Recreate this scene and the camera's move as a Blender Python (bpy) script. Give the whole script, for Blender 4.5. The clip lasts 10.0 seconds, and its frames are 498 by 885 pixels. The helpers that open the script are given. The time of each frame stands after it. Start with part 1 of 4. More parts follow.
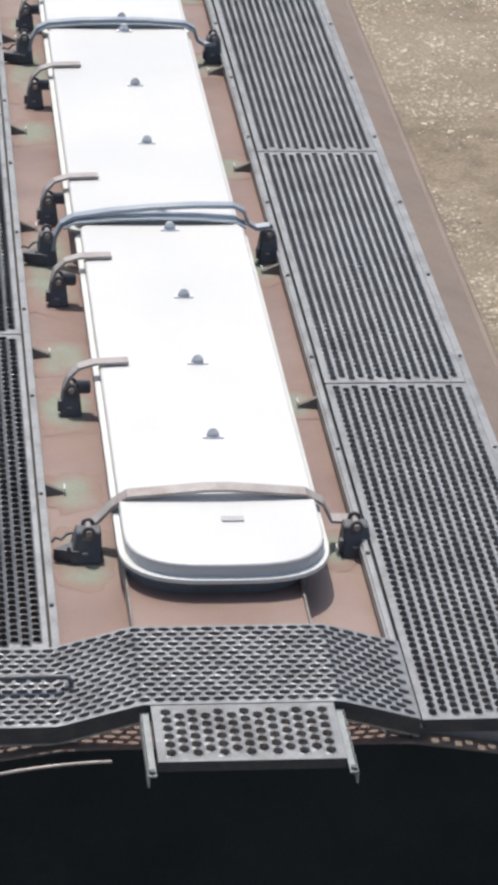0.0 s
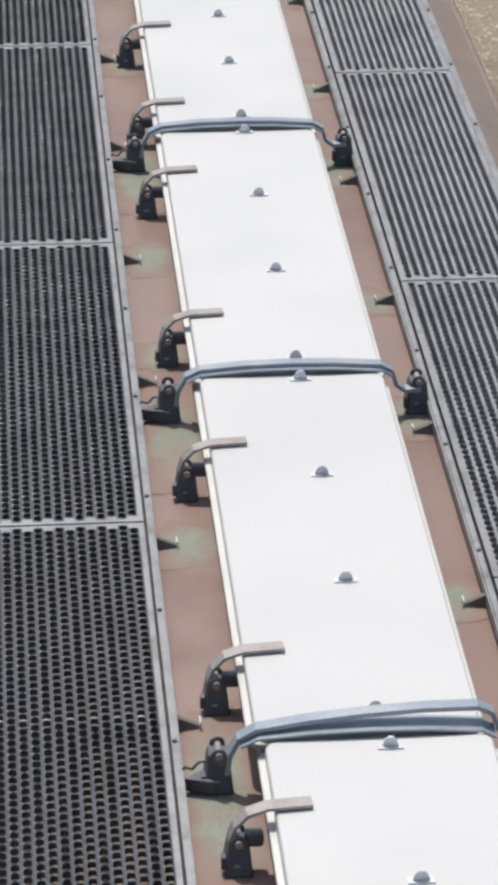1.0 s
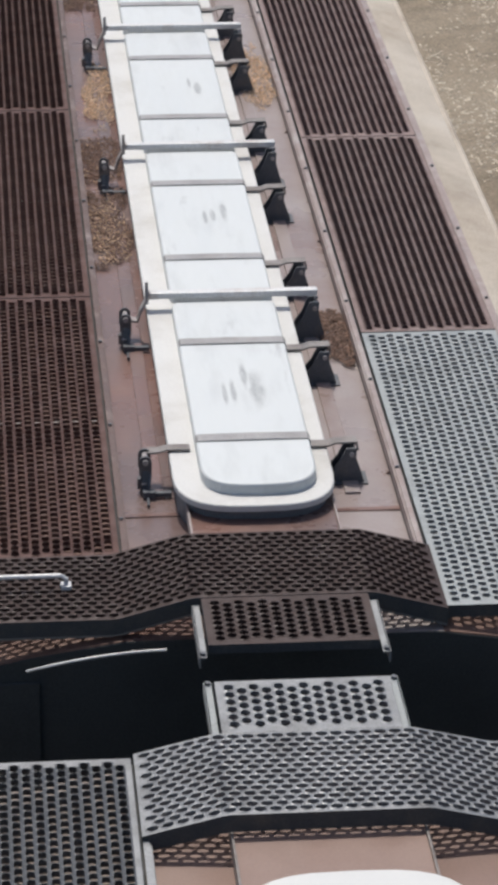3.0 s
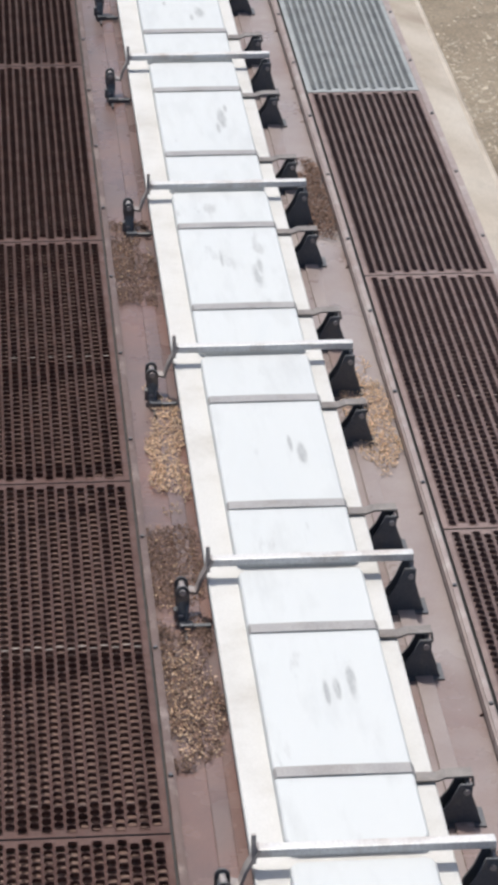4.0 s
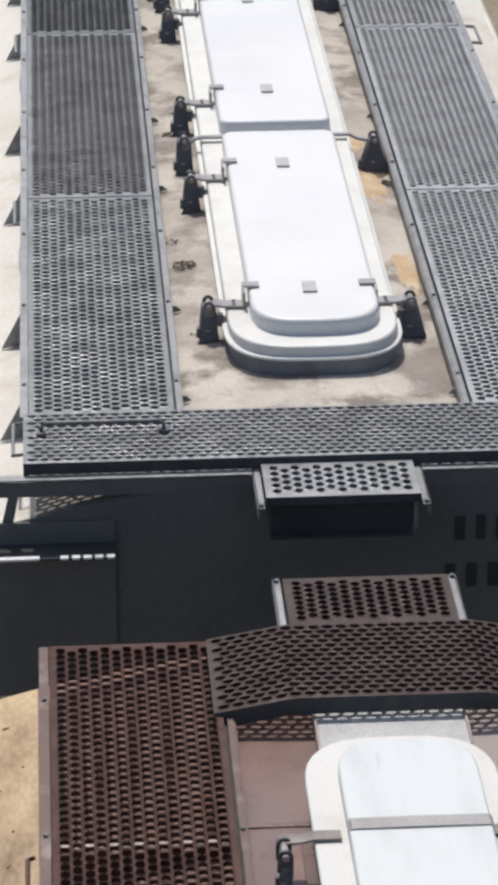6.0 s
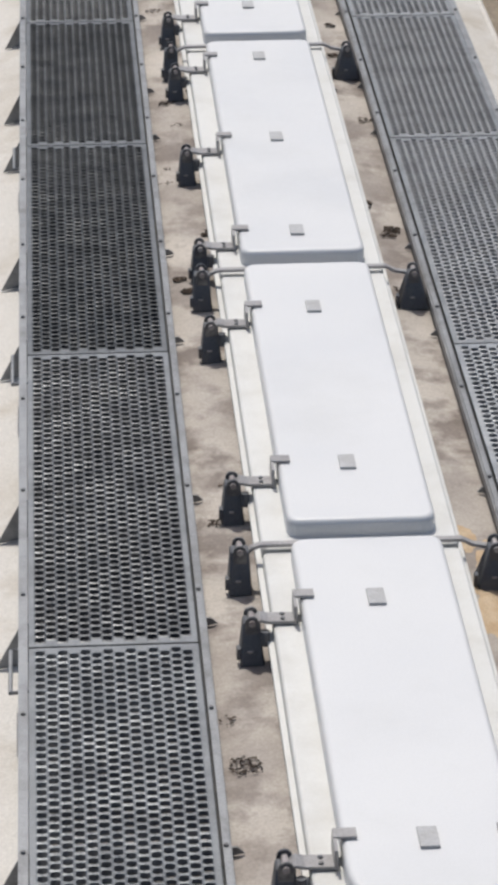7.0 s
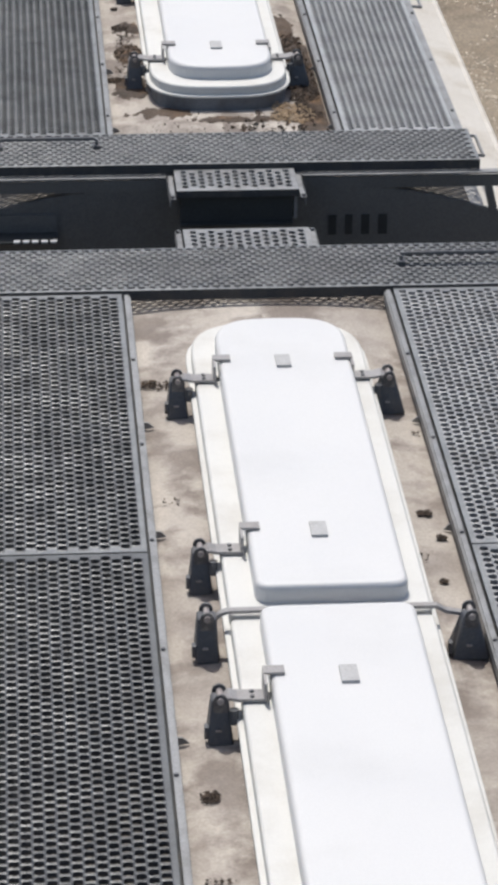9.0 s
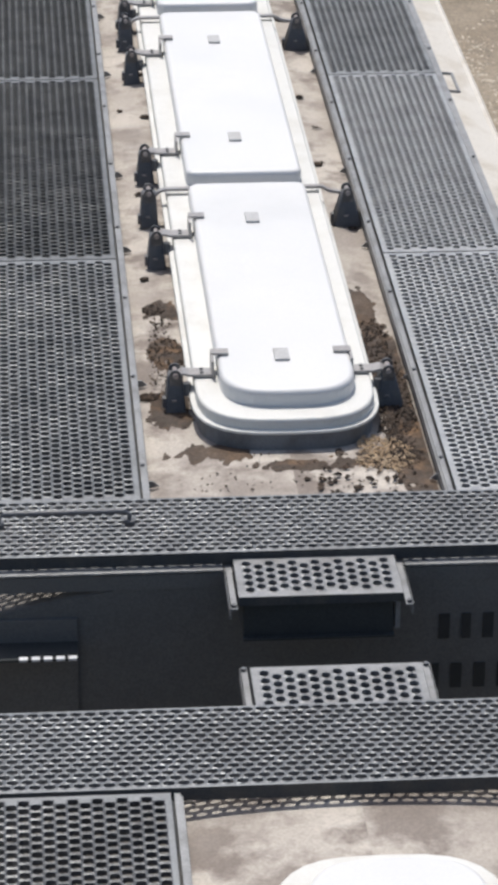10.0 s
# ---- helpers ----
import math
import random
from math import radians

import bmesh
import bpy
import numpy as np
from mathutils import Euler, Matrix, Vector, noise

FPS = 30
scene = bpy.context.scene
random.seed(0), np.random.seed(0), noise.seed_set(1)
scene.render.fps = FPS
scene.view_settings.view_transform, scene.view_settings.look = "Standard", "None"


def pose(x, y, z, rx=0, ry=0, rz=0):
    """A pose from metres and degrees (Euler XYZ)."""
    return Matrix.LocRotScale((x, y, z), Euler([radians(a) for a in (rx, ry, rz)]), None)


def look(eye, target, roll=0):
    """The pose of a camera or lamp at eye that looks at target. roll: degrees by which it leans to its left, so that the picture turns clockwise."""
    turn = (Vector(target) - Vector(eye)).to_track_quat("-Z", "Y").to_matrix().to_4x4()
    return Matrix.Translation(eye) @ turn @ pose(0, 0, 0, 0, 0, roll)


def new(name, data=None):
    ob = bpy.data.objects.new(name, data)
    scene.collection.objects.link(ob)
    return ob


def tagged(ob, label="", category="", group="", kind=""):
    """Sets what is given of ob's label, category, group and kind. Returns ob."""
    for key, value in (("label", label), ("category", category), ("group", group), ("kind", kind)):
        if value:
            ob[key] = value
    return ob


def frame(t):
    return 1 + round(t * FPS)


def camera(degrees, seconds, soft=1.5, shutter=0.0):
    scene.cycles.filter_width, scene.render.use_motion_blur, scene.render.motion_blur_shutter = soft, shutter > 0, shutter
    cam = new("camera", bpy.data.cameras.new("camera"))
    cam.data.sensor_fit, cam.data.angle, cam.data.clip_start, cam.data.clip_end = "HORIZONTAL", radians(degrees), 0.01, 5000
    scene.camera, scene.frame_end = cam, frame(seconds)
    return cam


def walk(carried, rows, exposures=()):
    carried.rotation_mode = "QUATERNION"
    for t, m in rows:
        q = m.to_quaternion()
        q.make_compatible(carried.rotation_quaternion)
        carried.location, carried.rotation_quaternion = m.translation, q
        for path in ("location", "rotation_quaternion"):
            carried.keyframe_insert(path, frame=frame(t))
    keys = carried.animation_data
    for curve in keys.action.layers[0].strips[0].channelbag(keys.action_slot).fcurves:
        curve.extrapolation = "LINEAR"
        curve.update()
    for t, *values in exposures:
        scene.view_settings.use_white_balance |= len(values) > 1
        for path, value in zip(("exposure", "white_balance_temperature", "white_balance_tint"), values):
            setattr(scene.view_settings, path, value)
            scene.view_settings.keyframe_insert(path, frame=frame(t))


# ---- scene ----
# ---- camera ----
# seconds, metres the train has rolled, heading, tilt below the horizon, roll in degrees
TRACK = [
        (0.0, 0.0000, -7.03, 26.40, 2.51),
        (0.5, 2.3940, -6.71, 26.78, 1.04),
        (1.0, 4.8160, -4.91, 26.81, 0.38),
        (1.5, 7.2679, -4.93, 26.82, 0.50),
        (2.0, 9.7339, -5.46, 26.40, 0.68),
        (2.5, 12.1920, -5.55, 26.05, 0.65),
        (3.0, 14.6309, -5.53, 25.47, 0.76),
        (3.2, 15.6071, -5.53, 25.29, 0.91),
        (4.3, 21.0042, -5.06, 25.76, 0.45),
        (4.5, 21.9740, -4.84, 25.53, 0.58),
        (5.0, 24.3855, -4.08, 25.01, 0.42),
        (5.5, 26.7827, -3.82, 25.08, 0.36),
        (6.0, 29.1677, -3.79, 25.62, 0.01),
        (6.2, 30.1250, -3.71, 25.68, 0.05),
        (7.3, 35.4551, -3.88, 25.66, 0.06),
        (7.5, 36.4309, -4.09, 26.07, 0.29),
        (8.0, 38.8692, -4.58, 26.16, 1.05),
        (8.5, 41.2758, -4.64, 25.40, 0.91),
        (9.0, 43.6517, -4.61, 25.35, 0.62),
        (9.5, 46.0127, -4.75, 25.58, 0.43),
        (10.0, 48.3916, -4.68, 25.63, 0.51),
]
EYE = (-1.1757, 0.0, 10.4426)
DECK = 4.6          # height of the running boards over the ground
cam = camera(9.2524, 10.0, soft=4.6)
walk(cam, [(t, pose(*EYE, 90 - tilt, 0, turn) @ pose(0, 0, 0, 0, 0, roll)) for t, s, turn, tilt, roll in TRACK],
     exposures=[(0.0, -0.06), (0.5, -0.13), (1.0, -0.26), (1.5, -0.45), (2.5, -0.42), (3.2, -0.30), (4.5, -0.18), (6.0, -0.24), (7.3, -0.50), (8.0, -0.51), (9.0, -0.28), (10.0, -0.19)])

# ---- light ----
SUN_EL, SUN_AZ = 65.0, 14.0      # degrees; azimuth measured from straight ahead towards the west
world = bpy.data.worlds.new("sky")
world.use_nodes = True
scene.world = world
wn = world.node_tree.nodes
sky = wn.new("ShaderNodeTexSky")
sky.sky_type, sky.sun_disc = "NISHITA", False
sky.sun_elevation, sky.sun_rotation = radians(SUN_EL), radians(-SUN_AZ)
sky.dust_density = 3.0
world.node_tree.links.new(sky.outputs[0], wn["Background"].inputs[0])
wn["Background"].inputs[1].default_value = 0.15
sun = new("sun", bpy.data.lights.new("sun", "SUN"))
sun.data.energy, sun.data.angle, sun.data.color = 3.9, radians(0.53), (1.0, 0.965, 0.91)
az, el = radians(SUN_AZ), radians(SUN_EL)
sun.matrix_world = look((-math.sin(az) * math.cos(el) * 50, math.cos(az) * math.cos(el) * 50, math.sin(el) * 50), (0, 0, 0))


# ---- materials ----
def mat(name, base, second=None, rough=0.6, metal=0.0, scale=3.0, amount=0.5, third=None, scale3=0.7, amount3=0.5,
        bump=0.2, bump_scale=60.0, stretch=(1, 1, 1), spread=0.0, fine=0.12, soft=0.10, island=0.0, gloss=0.5):
    """A surface with two scales of variation: blotches of `second`, larger patches of `third`, a fine grain and relief."""
    m = bpy.data.materials.new(name)
    m.use_nodes = True
    n, l = m.node_tree.nodes, m.node_tree.links
    b = n["Principled BSDF"]
    b.inputs["Metallic"].default_value = metal
    b.inputs["Specular IOR Level"].default_value = gloss
    tc, mp, info = n.new("ShaderNodeTexCoord"), n.new("ShaderNodeMapping"), n.new("ShaderNodeObjectInfo")
    mp.inputs["Scale"].default_value = stretch
    l.new(tc.outputs["Object"], mp.inputs[0])
    shift = n.new("ShaderNodeVectorMath")
    shift.operation = "MULTIPLY_ADD"
    shift.inputs[1].default_value = (37, 53, 19)
    l.new(info.outputs["Random"], shift.inputs[0])
    l.new(mp.outputs[0], shift.inputs[2])
    vec = shift.outputs[0]

    def noisy(s, detail, lo, hi):
        t, r = n.new("ShaderNodeTexNoise"), n.new("ShaderNodeMapRange")
        t.inputs["Scale"].default_value, t.inputs["Detail"].default_value, t.inputs["Roughness"].default_value = s, detail, 0.62
        r.inputs["From Min"].default_value, r.inputs["From Max"].default_value = lo, hi
        l.new(vec, t.inputs["Vector"])
        l.new(t.outputs[0], r.inputs[0])
        return r.outputs[0]

    def mixed(a, c, f):
        x = n.new("ShaderNodeMix")
        x.data_type = "RGBA"
        l.new(f, x.inputs[0])
        if isinstance(a, tuple):
            x.inputs[6].default_value = (*a, 1)
        else:
            l.new(a, x.inputs[6])
        x.inputs[7].default_value = (*c, 1)
        return x.outputs[2]

    col = base
    if second:
        col = mixed(col, second, noisy(scale, 6, 0.62 - amount * 0.35, 0.62 + soft))
    if third:
        col = mixed(col, third, noisy(scale3, 8, 0.66 - amount3 * 0.4, 0.7))
    grain = noisy(bump_scale * 1.7, 3, 0.35, 0.65)
    lo = n.new("ShaderNodeMix")
    lo.data_type, lo.blend_type = "RGBA", "MULTIPLY"
    lo.inputs[0].default_value = 1.0
    g = n.new("ShaderNodeMapRange")
    g.inputs["To Min"].default_value, g.inputs["To Max"].default_value = 1 - fine, 1 + fine
    l.new(grain, g.inputs[0])
    if isinstance(col, tuple):
        lo.inputs[6].default_value = (*col, 1)
    else:
        l.new(col, lo.inputs[6])
    l.new(g.outputs[0], lo.inputs[7])
    col = lo.outputs[2]
    if spread or island:
        hs, v = n.new("ShaderNodeHueSaturation"), n.new("ShaderNodeMapRange")
        v.inputs["To Min"].default_value, v.inputs["To Max"].default_value = 1 - (spread or island), 1 + (spread or island)
        l.new(n.new("ShaderNodeNewGeometry").outputs["Random Per Island"] if island else info.outputs["Random"], v.inputs[0])
        l.new(v.outputs[0], hs.inputs["Value"])
        l.new(col, hs.inputs["Color"])
        col = hs.outputs[0]
    l.new(col, b.inputs["Base Color"])
    rr = n.new("ShaderNodeMapRange")
    rr.inputs["To Min"].default_value, rr.inputs["To Max"].default_value = max(rough - 0.1, 0.05), min(rough + 0.12, 1)
    l.new(noisy(scale * 1.6, 4, 0.35, 0.65), rr.inputs[0])
    l.new(rr.outputs[0], b.inputs["Roughness"])
    if bump:
        bp = n.new("ShaderNodeBump")
        bp.inputs["Strength"].default_value, bp.inputs["Distance"].default_value = bump, 0.004
        t = n.new("ShaderNodeTexNoise")
        t.inputs["Scale"].default_value, t.inputs["Detail"].default_value = bump_scale, 5
        l.new(vec, t.inputs["Vector"])
        l.new(t.outputs[0], bp.inputs["Height"])
        l.new(bp.outputs[0], b.inputs["Normal"])
    return m


GALV = mat("galvanised_steel", (0.26, 0.265, 0.27), (0.16, 0.16, 0.16), 0.5, 0.35, 6, 0.5, spread=0.1, bump=0.1)
GALV_NEW = mat("new_galvanised_steel", (0.275, 0.292, 0.292), (0.205, 0.218, 0.218), 0.55, 0.2, 6, 0.4, bump=0.1)
# FIELD_*: steel between holes, the rims' dark reflections or the glare put into colour
FIELD_BLACK = mat("shade_black_perforated_steel", (0.042, 0.047, 0.052), (0.030, 0.034, 0.037), 0.52, 0.25, 5, 0.5, spread=0.12, bump=0.1)
FIELD_DARK = mat("shade_dark_perforated_steel", (0.096, 0.100, 0.105), (0.064, 0.066, 0.069), 0.45, 0.35, 5, 0.5, spread=0.12, bump=0.1)
# shade of turned-down edges and narrow gaps, painted as a near-black colour
EDGE_SHADE = mat("shade_dark_edge", (0.055, 0.058, 0.061), (0.085, 0.08, 0.073), 0.8, 0, 9, 0.5, bump=0.2, gloss=0.2)
# shade under the pale cars' boards put into the roof colour; also colours bracket feet
UNDER = mat("grey_brown_under_board_shade", (0.17, 0.155, 0.138), (0.10, 0.09, 0.08), 0.8, 0, 4, 0.5, (0.24, 0.215, 0.185), 1.2, 0.4, bump=0.2)
FIELD_MID = mat("glare_pale_perforated_steel", (0.28, 0.285, 0.29), (0.19, 0.192, 0.195), 0.5, 0.35, 5, 0.5, spread=0.12, bump=0.1)
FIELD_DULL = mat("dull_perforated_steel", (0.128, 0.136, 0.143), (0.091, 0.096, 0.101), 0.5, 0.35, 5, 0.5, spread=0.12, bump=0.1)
FIELD_WALK = mat("mid_shade_perforated_steel", (0.172, 0.180, 0.186), (0.122, 0.127, 0.132), 0.46, 0.35, 5, 0.5, bump=0.1)
GALV_MID = mat("dull_galvanised_steel", (0.205, 0.215, 0.222), (0.13, 0.136, 0.142), 0.5, 0.35, 5, 0.5, spread=0.1, bump=0.1)
# steel of the east near-end boards, lightened to paint in their glare
GALV_PALE = mat("glare_pale_galvanised_steel", (0.325, 0.335, 0.342), (0.235, 0.243, 0.25), 0.46, 0.4, 5, 0.5, spread=0.1, bump=0.1)
RUSTY = mat("rusty_steel", (0.082, 0.038, 0.030), (0.12, 0.064, 0.052), 0.6, 0.1, 7, 0.5, spread=0.12, bump=0.2, gloss=0.3)
WORN_RAIL = mat("pinkish_worn_angle_steel", (0.27, 0.215, 0.20), (0.38, 0.335, 0.315), 0.5, 0.2, 6, 0.45, bump=0.2)
PLATE_RUST = mat("blackened_rusty_plate", (0.038, 0.021, 0.0175), (0.060, 0.037, 0.031), 0.58, 0.1, 7, 0.5, bump=0.2, gloss=0.4)
MUD = mat("dark_caked_residue", (0.050, 0.036, 0.027), (0.20, 0.115, 0.055), 0.9, 0, 7, 0.35, (0.10, 0.072, 0.052), 2.5, 0.6, bump=0.9, bump_scale=40, fine=0.25)
# paler rusty steel for the maroon car's east planks
RUSTY_PALE = mat("pale_rusty_steel", (0.17, 0.115, 0.102), (0.23, 0.165, 0.15), 0.55, 0.15, 7, 0.5, spread=0.1, bump=0.2)
RUST_MID = mat("reddish_perforated_steel", (0.10, 0.058, 0.052), (0.14, 0.09, 0.08), 0.6, 0.15, 7, 0.5, spread=0.15, bump=0.2)
RUST_RAIL = mat("scuffed_rusty_angle_steel", (0.105, 0.066, 0.057), (0.22, 0.17, 0.152), 0.5, 0.2, 5, 0.28, bump=0.2, soft=0.06)
RUST_DARK = mat("dark_rusty_perforated_steel", (0.064, 0.027, 0.020), (0.098, 0.047, 0.036), 0.65, 0.1, 7, 0.5, spread=0.2, bump=0.2, gloss=0.3)
LIP = mat("dirty_white_flange", (0.62, 0.615, 0.585), (0.53, 0.515, 0.475), 0.5, 0, 2.5, 0.4, spread=0.02, bump=0.05, fine=0.03)
WHITE = mat("white_fibreglass", (0.622, 0.622, 0.618), (0.58, 0.58, 0.573), 0.45, 0, 1.2, 0.3, spread=0.02, bump=0.04, fine=0.02)
SMUDGED = mat("smudged_white_lid", (0.555, 0.575, 0.572), (0.495, 0.512, 0.510), 0.5, 0, 1.5, 0.35, (0.42, 0.43, 0.43), 1.15, 0.10, spread=0.02, bump=0.05, fine=0.02, stretch=(6.0, 1.3, 1))
LIP_OLD = mat("chalky_stained_flange", (0.555, 0.545, 0.52), (0.44, 0.42, 0.385), 0.6, 0, 3.2, 0.4, (0.59, 0.585, 0.565), 0.9, 0.5, bump=0.12, fine=0.04)
WHITE_WARM = mat("warm_white_lid_paint", (0.585, 0.582, 0.562), (0.566, 0.562, 0.541), 0.40, 0, 1.0, 0.3, spread=0.02, bump=0.04, fine=0.02)
BROWN = mat("brown_roof_paint", (0.232, 0.152, 0.122), (0.188, 0.120, 0.097), 0.42, 0, 1.6, 0.5, (0.285, 0.205, 0.172), 0.5, 0.5, bump=0.06, fine=0.05)
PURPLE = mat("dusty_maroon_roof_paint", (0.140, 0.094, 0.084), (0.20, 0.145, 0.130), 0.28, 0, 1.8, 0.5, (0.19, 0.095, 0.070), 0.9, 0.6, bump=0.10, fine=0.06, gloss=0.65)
# paler, greyer maroon for the east half of the roof
PURPLE_PALE = mat("greyed_maroon_roof_paint", (0.265, 0.212, 0.198), (0.33, 0.285, 0.268), 0.34, 0, 1.8, 0.6, (0.215, 0.145, 0.125), 0.8, 0.35, bump=0.10, fine=0.06)
TAN = mat("dust_covered_pale_roof", (0.45, 0.39, 0.32), (0.27, 0.22, 0.168), 0.7, 0, 1.9, 0.62, (0.53, 0.485, 0.42), 0.5, 0.5, bump=0.25)
TAN_GOLD = mat("golden_dust_on_roof", (0.53, 0.405, 0.265), (0.21, 0.135, 0.075), 0.75, 0, 2.4, 0.62, (0.50, 0.37, 0.22), 1.6, 0.35, bump=0.6, bump_scale=30, stretch=(1, 0.5, 1), soft=0.0)
# roof tone below the rusty boards, with the shade seen through the holes painted in
RUST_UNDER = mat("rust_brown_under_board_shade", (0.17, 0.098, 0.074), (0.11, 0.062, 0.048), 0.7, 0, 4, 0.5, bump=0.2)
BROWN_SIDE = mat("faded_brown_roof_edge", (0.200, 0.150, 0.118), (0.165, 0.122, 0.094), 0.55, 0, 1.6, 0.5, bump=0.08)
DIRTY = mat("stained_beige_roof_paint", (0.48, 0.435, 0.38), (0.17, 0.138, 0.117), 0.7, 0, 3.9, 0.46, (0.285, 0.248, 0.215), 1.9, 0.72, bump=0.35, stretch=(0.8, 0.75, 1), soft=-0.03)
CREAM = mat("cream_roof_paint", (0.58, 0.55, 0.50), (0.44, 0.39, 0.32), 0.6, 0, 3.0, 0.4, (0.50, 0.46, 0.40), 0.8, 0.4, bump=0.15)
GREEN = mat("green_primer_patch", (0.205, 0.225, 0.172), (0.235, 0.175, 0.140), 0.6, 0, 6, 0.5, bump=0.1)
BLACK = mat("black_iron", (0.095, 0.100, 0.110), (0.135, 0.128, 0.12), 0.5, 0.15, 12, 0.4, bump=0.2)
EAR = mat("worn_black_iron", (0.10, 0.10, 0.105), (0.26, 0.25, 0.24), 0.4, 0.4, 16, 0.4, bump=0.1)
LATCH = mat("dirty_brown_grey_latch_steel", (0.215, 0.195, 0.182), (0.13, 0.11, 0.10), 0.5, 0.25, 11, 0.5, bump=0.2)
IRON = mat("grey_brown_strap_steel", (0.36, 0.33, 0.315), (0.27, 0.225, 0.205), 0.5, 0.3, 9, 0.5, bump=0.15)
BLUE = mat("blue_grey_hoop_steel", (0.30, 0.34, 0.385), (0.38, 0.40, 0.42), 0.4, 0.3, 5, 0.4, bump=0.08)
SILVER = mat("worn_bright_bar_steel", (0.58, 0.575, 0.57), (0.40, 0.35, 0.32), 0.45, 0.2, 8, 0.4, bump=0.1)
BAND = mat("grey_lid_band", (0.315, 0.305, 0.30), (0.25, 0.235, 0.225), 0.45, 0.2, 7, 0.5, bump=0.1)
PAD = mat("grey_lid_pad", (0.42, 0.42, 0.42), (0.34, 0.33, 0.32), 0.7, 0, 14, 0.5, bump=0.2)
TAB = mat("pale_tab_steel", (0.66, 0.67, 0.69), (0.52, 0.52, 0.53), 0.45, 0.2, 14, 0.4, bump=0.1)
RUBBER = mat("dark_coaming_seal", (0.16, 0.17, 0.18), (0.11, 0.11, 0.11), 0.6, 0, 6, 0.4, bump=0.1)
WALL_GREY = mat("grey_end_paint", (0.134, 0.134, 0.129), (0.107, 0.107, 0.103), 0.8, 0, 1.5, 0.4, bump=0.05, gloss=0.2)
# end walls of the brown car: deep shade put into the paint colour
WALL_BLACK = mat("shade_black_end_paint", (0.018, 0.024, 0.026), (0.013, 0.017, 0.019), 0.9, 0, 1.5, 0.4, bump=0.05, gloss=0.1)
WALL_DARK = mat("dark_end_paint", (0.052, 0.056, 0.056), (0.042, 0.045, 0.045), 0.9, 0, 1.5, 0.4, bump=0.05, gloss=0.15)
INK = mat("black_stencil_paint", (0.028, 0.030, 0.031), None, 0.8, bump=0)
SOIL = mat("dry_tan_ground", (0.235, 0.188, 0.136), (0.135, 0.108, 0.077), 0.95, 0, 3.4, 0.6, (0.285, 0.24, 0.182), 0.35, 0.6, bump=0.9, bump_scale=18, fine=0.25)
BALLAST = mat("dusty_crushed_stone", (0.30, 0.262, 0.215), (0.19, 0.165, 0.135), 0.95, 0, 14, 0.6, (0.36, 0.315, 0.26), 0.6, 0.5, bump=1.0, bump_scale=26, fine=0.25)
STONE = mat("pale_gravel", (0.58, 0.51, 0.41), (0.38, 0.32, 0.25), 0.9, 0, 9, 0.6, bump=0.3, island=0.45)
LITTER = mat("brown_grain_dust", (0.27, 0.175, 0.13), (0.15, 0.095, 0.07), 0.95, 0, 14, 0.6, bump=0.3, island=0.6)
CHAFF = mat("golden_grain", (0.64, 0.44, 0.28), (0.74, 0.58, 0.42), 0.8, 0, 22, 0.6, bump=0.2, island=0.4)
ROTTEN = mat("dark_rotted_grain", (0.055, 0.040, 0.030), (0.11, 0.075, 0.05), 0.95, 0, 12, 0.5, bump=0.4, island=0.7)
CLAY = mat("orange_spilled_meal", (0.45, 0.325, 0.20), (0.54, 0.43, 0.30), 0.95, 0, 10, 0.5, bump=0.6)

SMEAR = mat("grey_soot_smear", (0.33, 0.34, 0.345), (0.45, 0.465, 0.465), 0.6, 0, 16, 0.6, bump=0.05, stretch=(2.5, 0.6, 1))


def faded_patch(material, under):
    """A coat that thins out towards its ragged edge, over the paint under it."""
    n, l = material.node_tree.nodes, material.node_tree.links
    b = n["Principled BSDF"]
    paint = b.inputs["Base Color"].links[0].from_socket
    tc, mp, gr, t = n.new("ShaderNodeTexCoord"), n.new("ShaderNodeMapping"), n.new("ShaderNodeTexGradient"), n.new("ShaderNodeTexNoise")
    gr.gradient_type = "SPHERICAL"
    mp.inputs["Location"].default_value, mp.inputs["Scale"].default_value = (-1, -1, 0), (2, 2, 0)
    t.inputs["Scale"].default_value, t.inputs["Detail"].default_value = 7, 5
    l.new(tc.outputs["Generated"], mp.inputs[0])
    l.new(mp.outputs[0], gr.inputs[0])
    l.new(tc.outputs["Object"], t.inputs["Vector"])
    add, r, x = n.new("ShaderNodeMath"), n.new("ShaderNodeMapRange"), n.new("ShaderNodeMix")
    add.operation = "ADD"
    l.new(gr.outputs[1], add.inputs[0])
    l.new(t.outputs[0], add.inputs[1])
    r.inputs["From Min"].default_value, r.inputs["From Max"].default_value = 0.62, 1.05
    l.new(add.outputs[0], r.inputs[0])
    x.data_type = "RGBA"
    x.inputs[6].default_value = (*under, 1)
    l.new(r.outputs[0], x.inputs[0])
    l.new(paint, x.inputs[7])
    l.new(x.outputs[2], b.inputs["Base Color"])


faded_patch(GREEN, (0.225, 0.148, 0.119))
faded_patch(SMEAR, (0.545, 0.564, 0.561))
STEEL = mat("rail_steel", (0.22, 0.17, 0.14), (0.3, 0.28, 0.26), 0.5, 0.6, 4, 0.5)


# ---- mesh helpers ----
def part(name, bm, material, parent=None, label="", at=None, smooth=False):
    """Links a bmesh as one mesh object, under a thing or a part when one is given."""
    me = bpy.data.meshes.new(name)
    bmesh.ops.recalc_face_normals(bm, faces=bm.faces)
    bm.to_mesh(me)
    bm.free()
    me.materials.append(material)
    if smooth:
        me.shade_smooth()
    return share(name, me, parent, label, at)


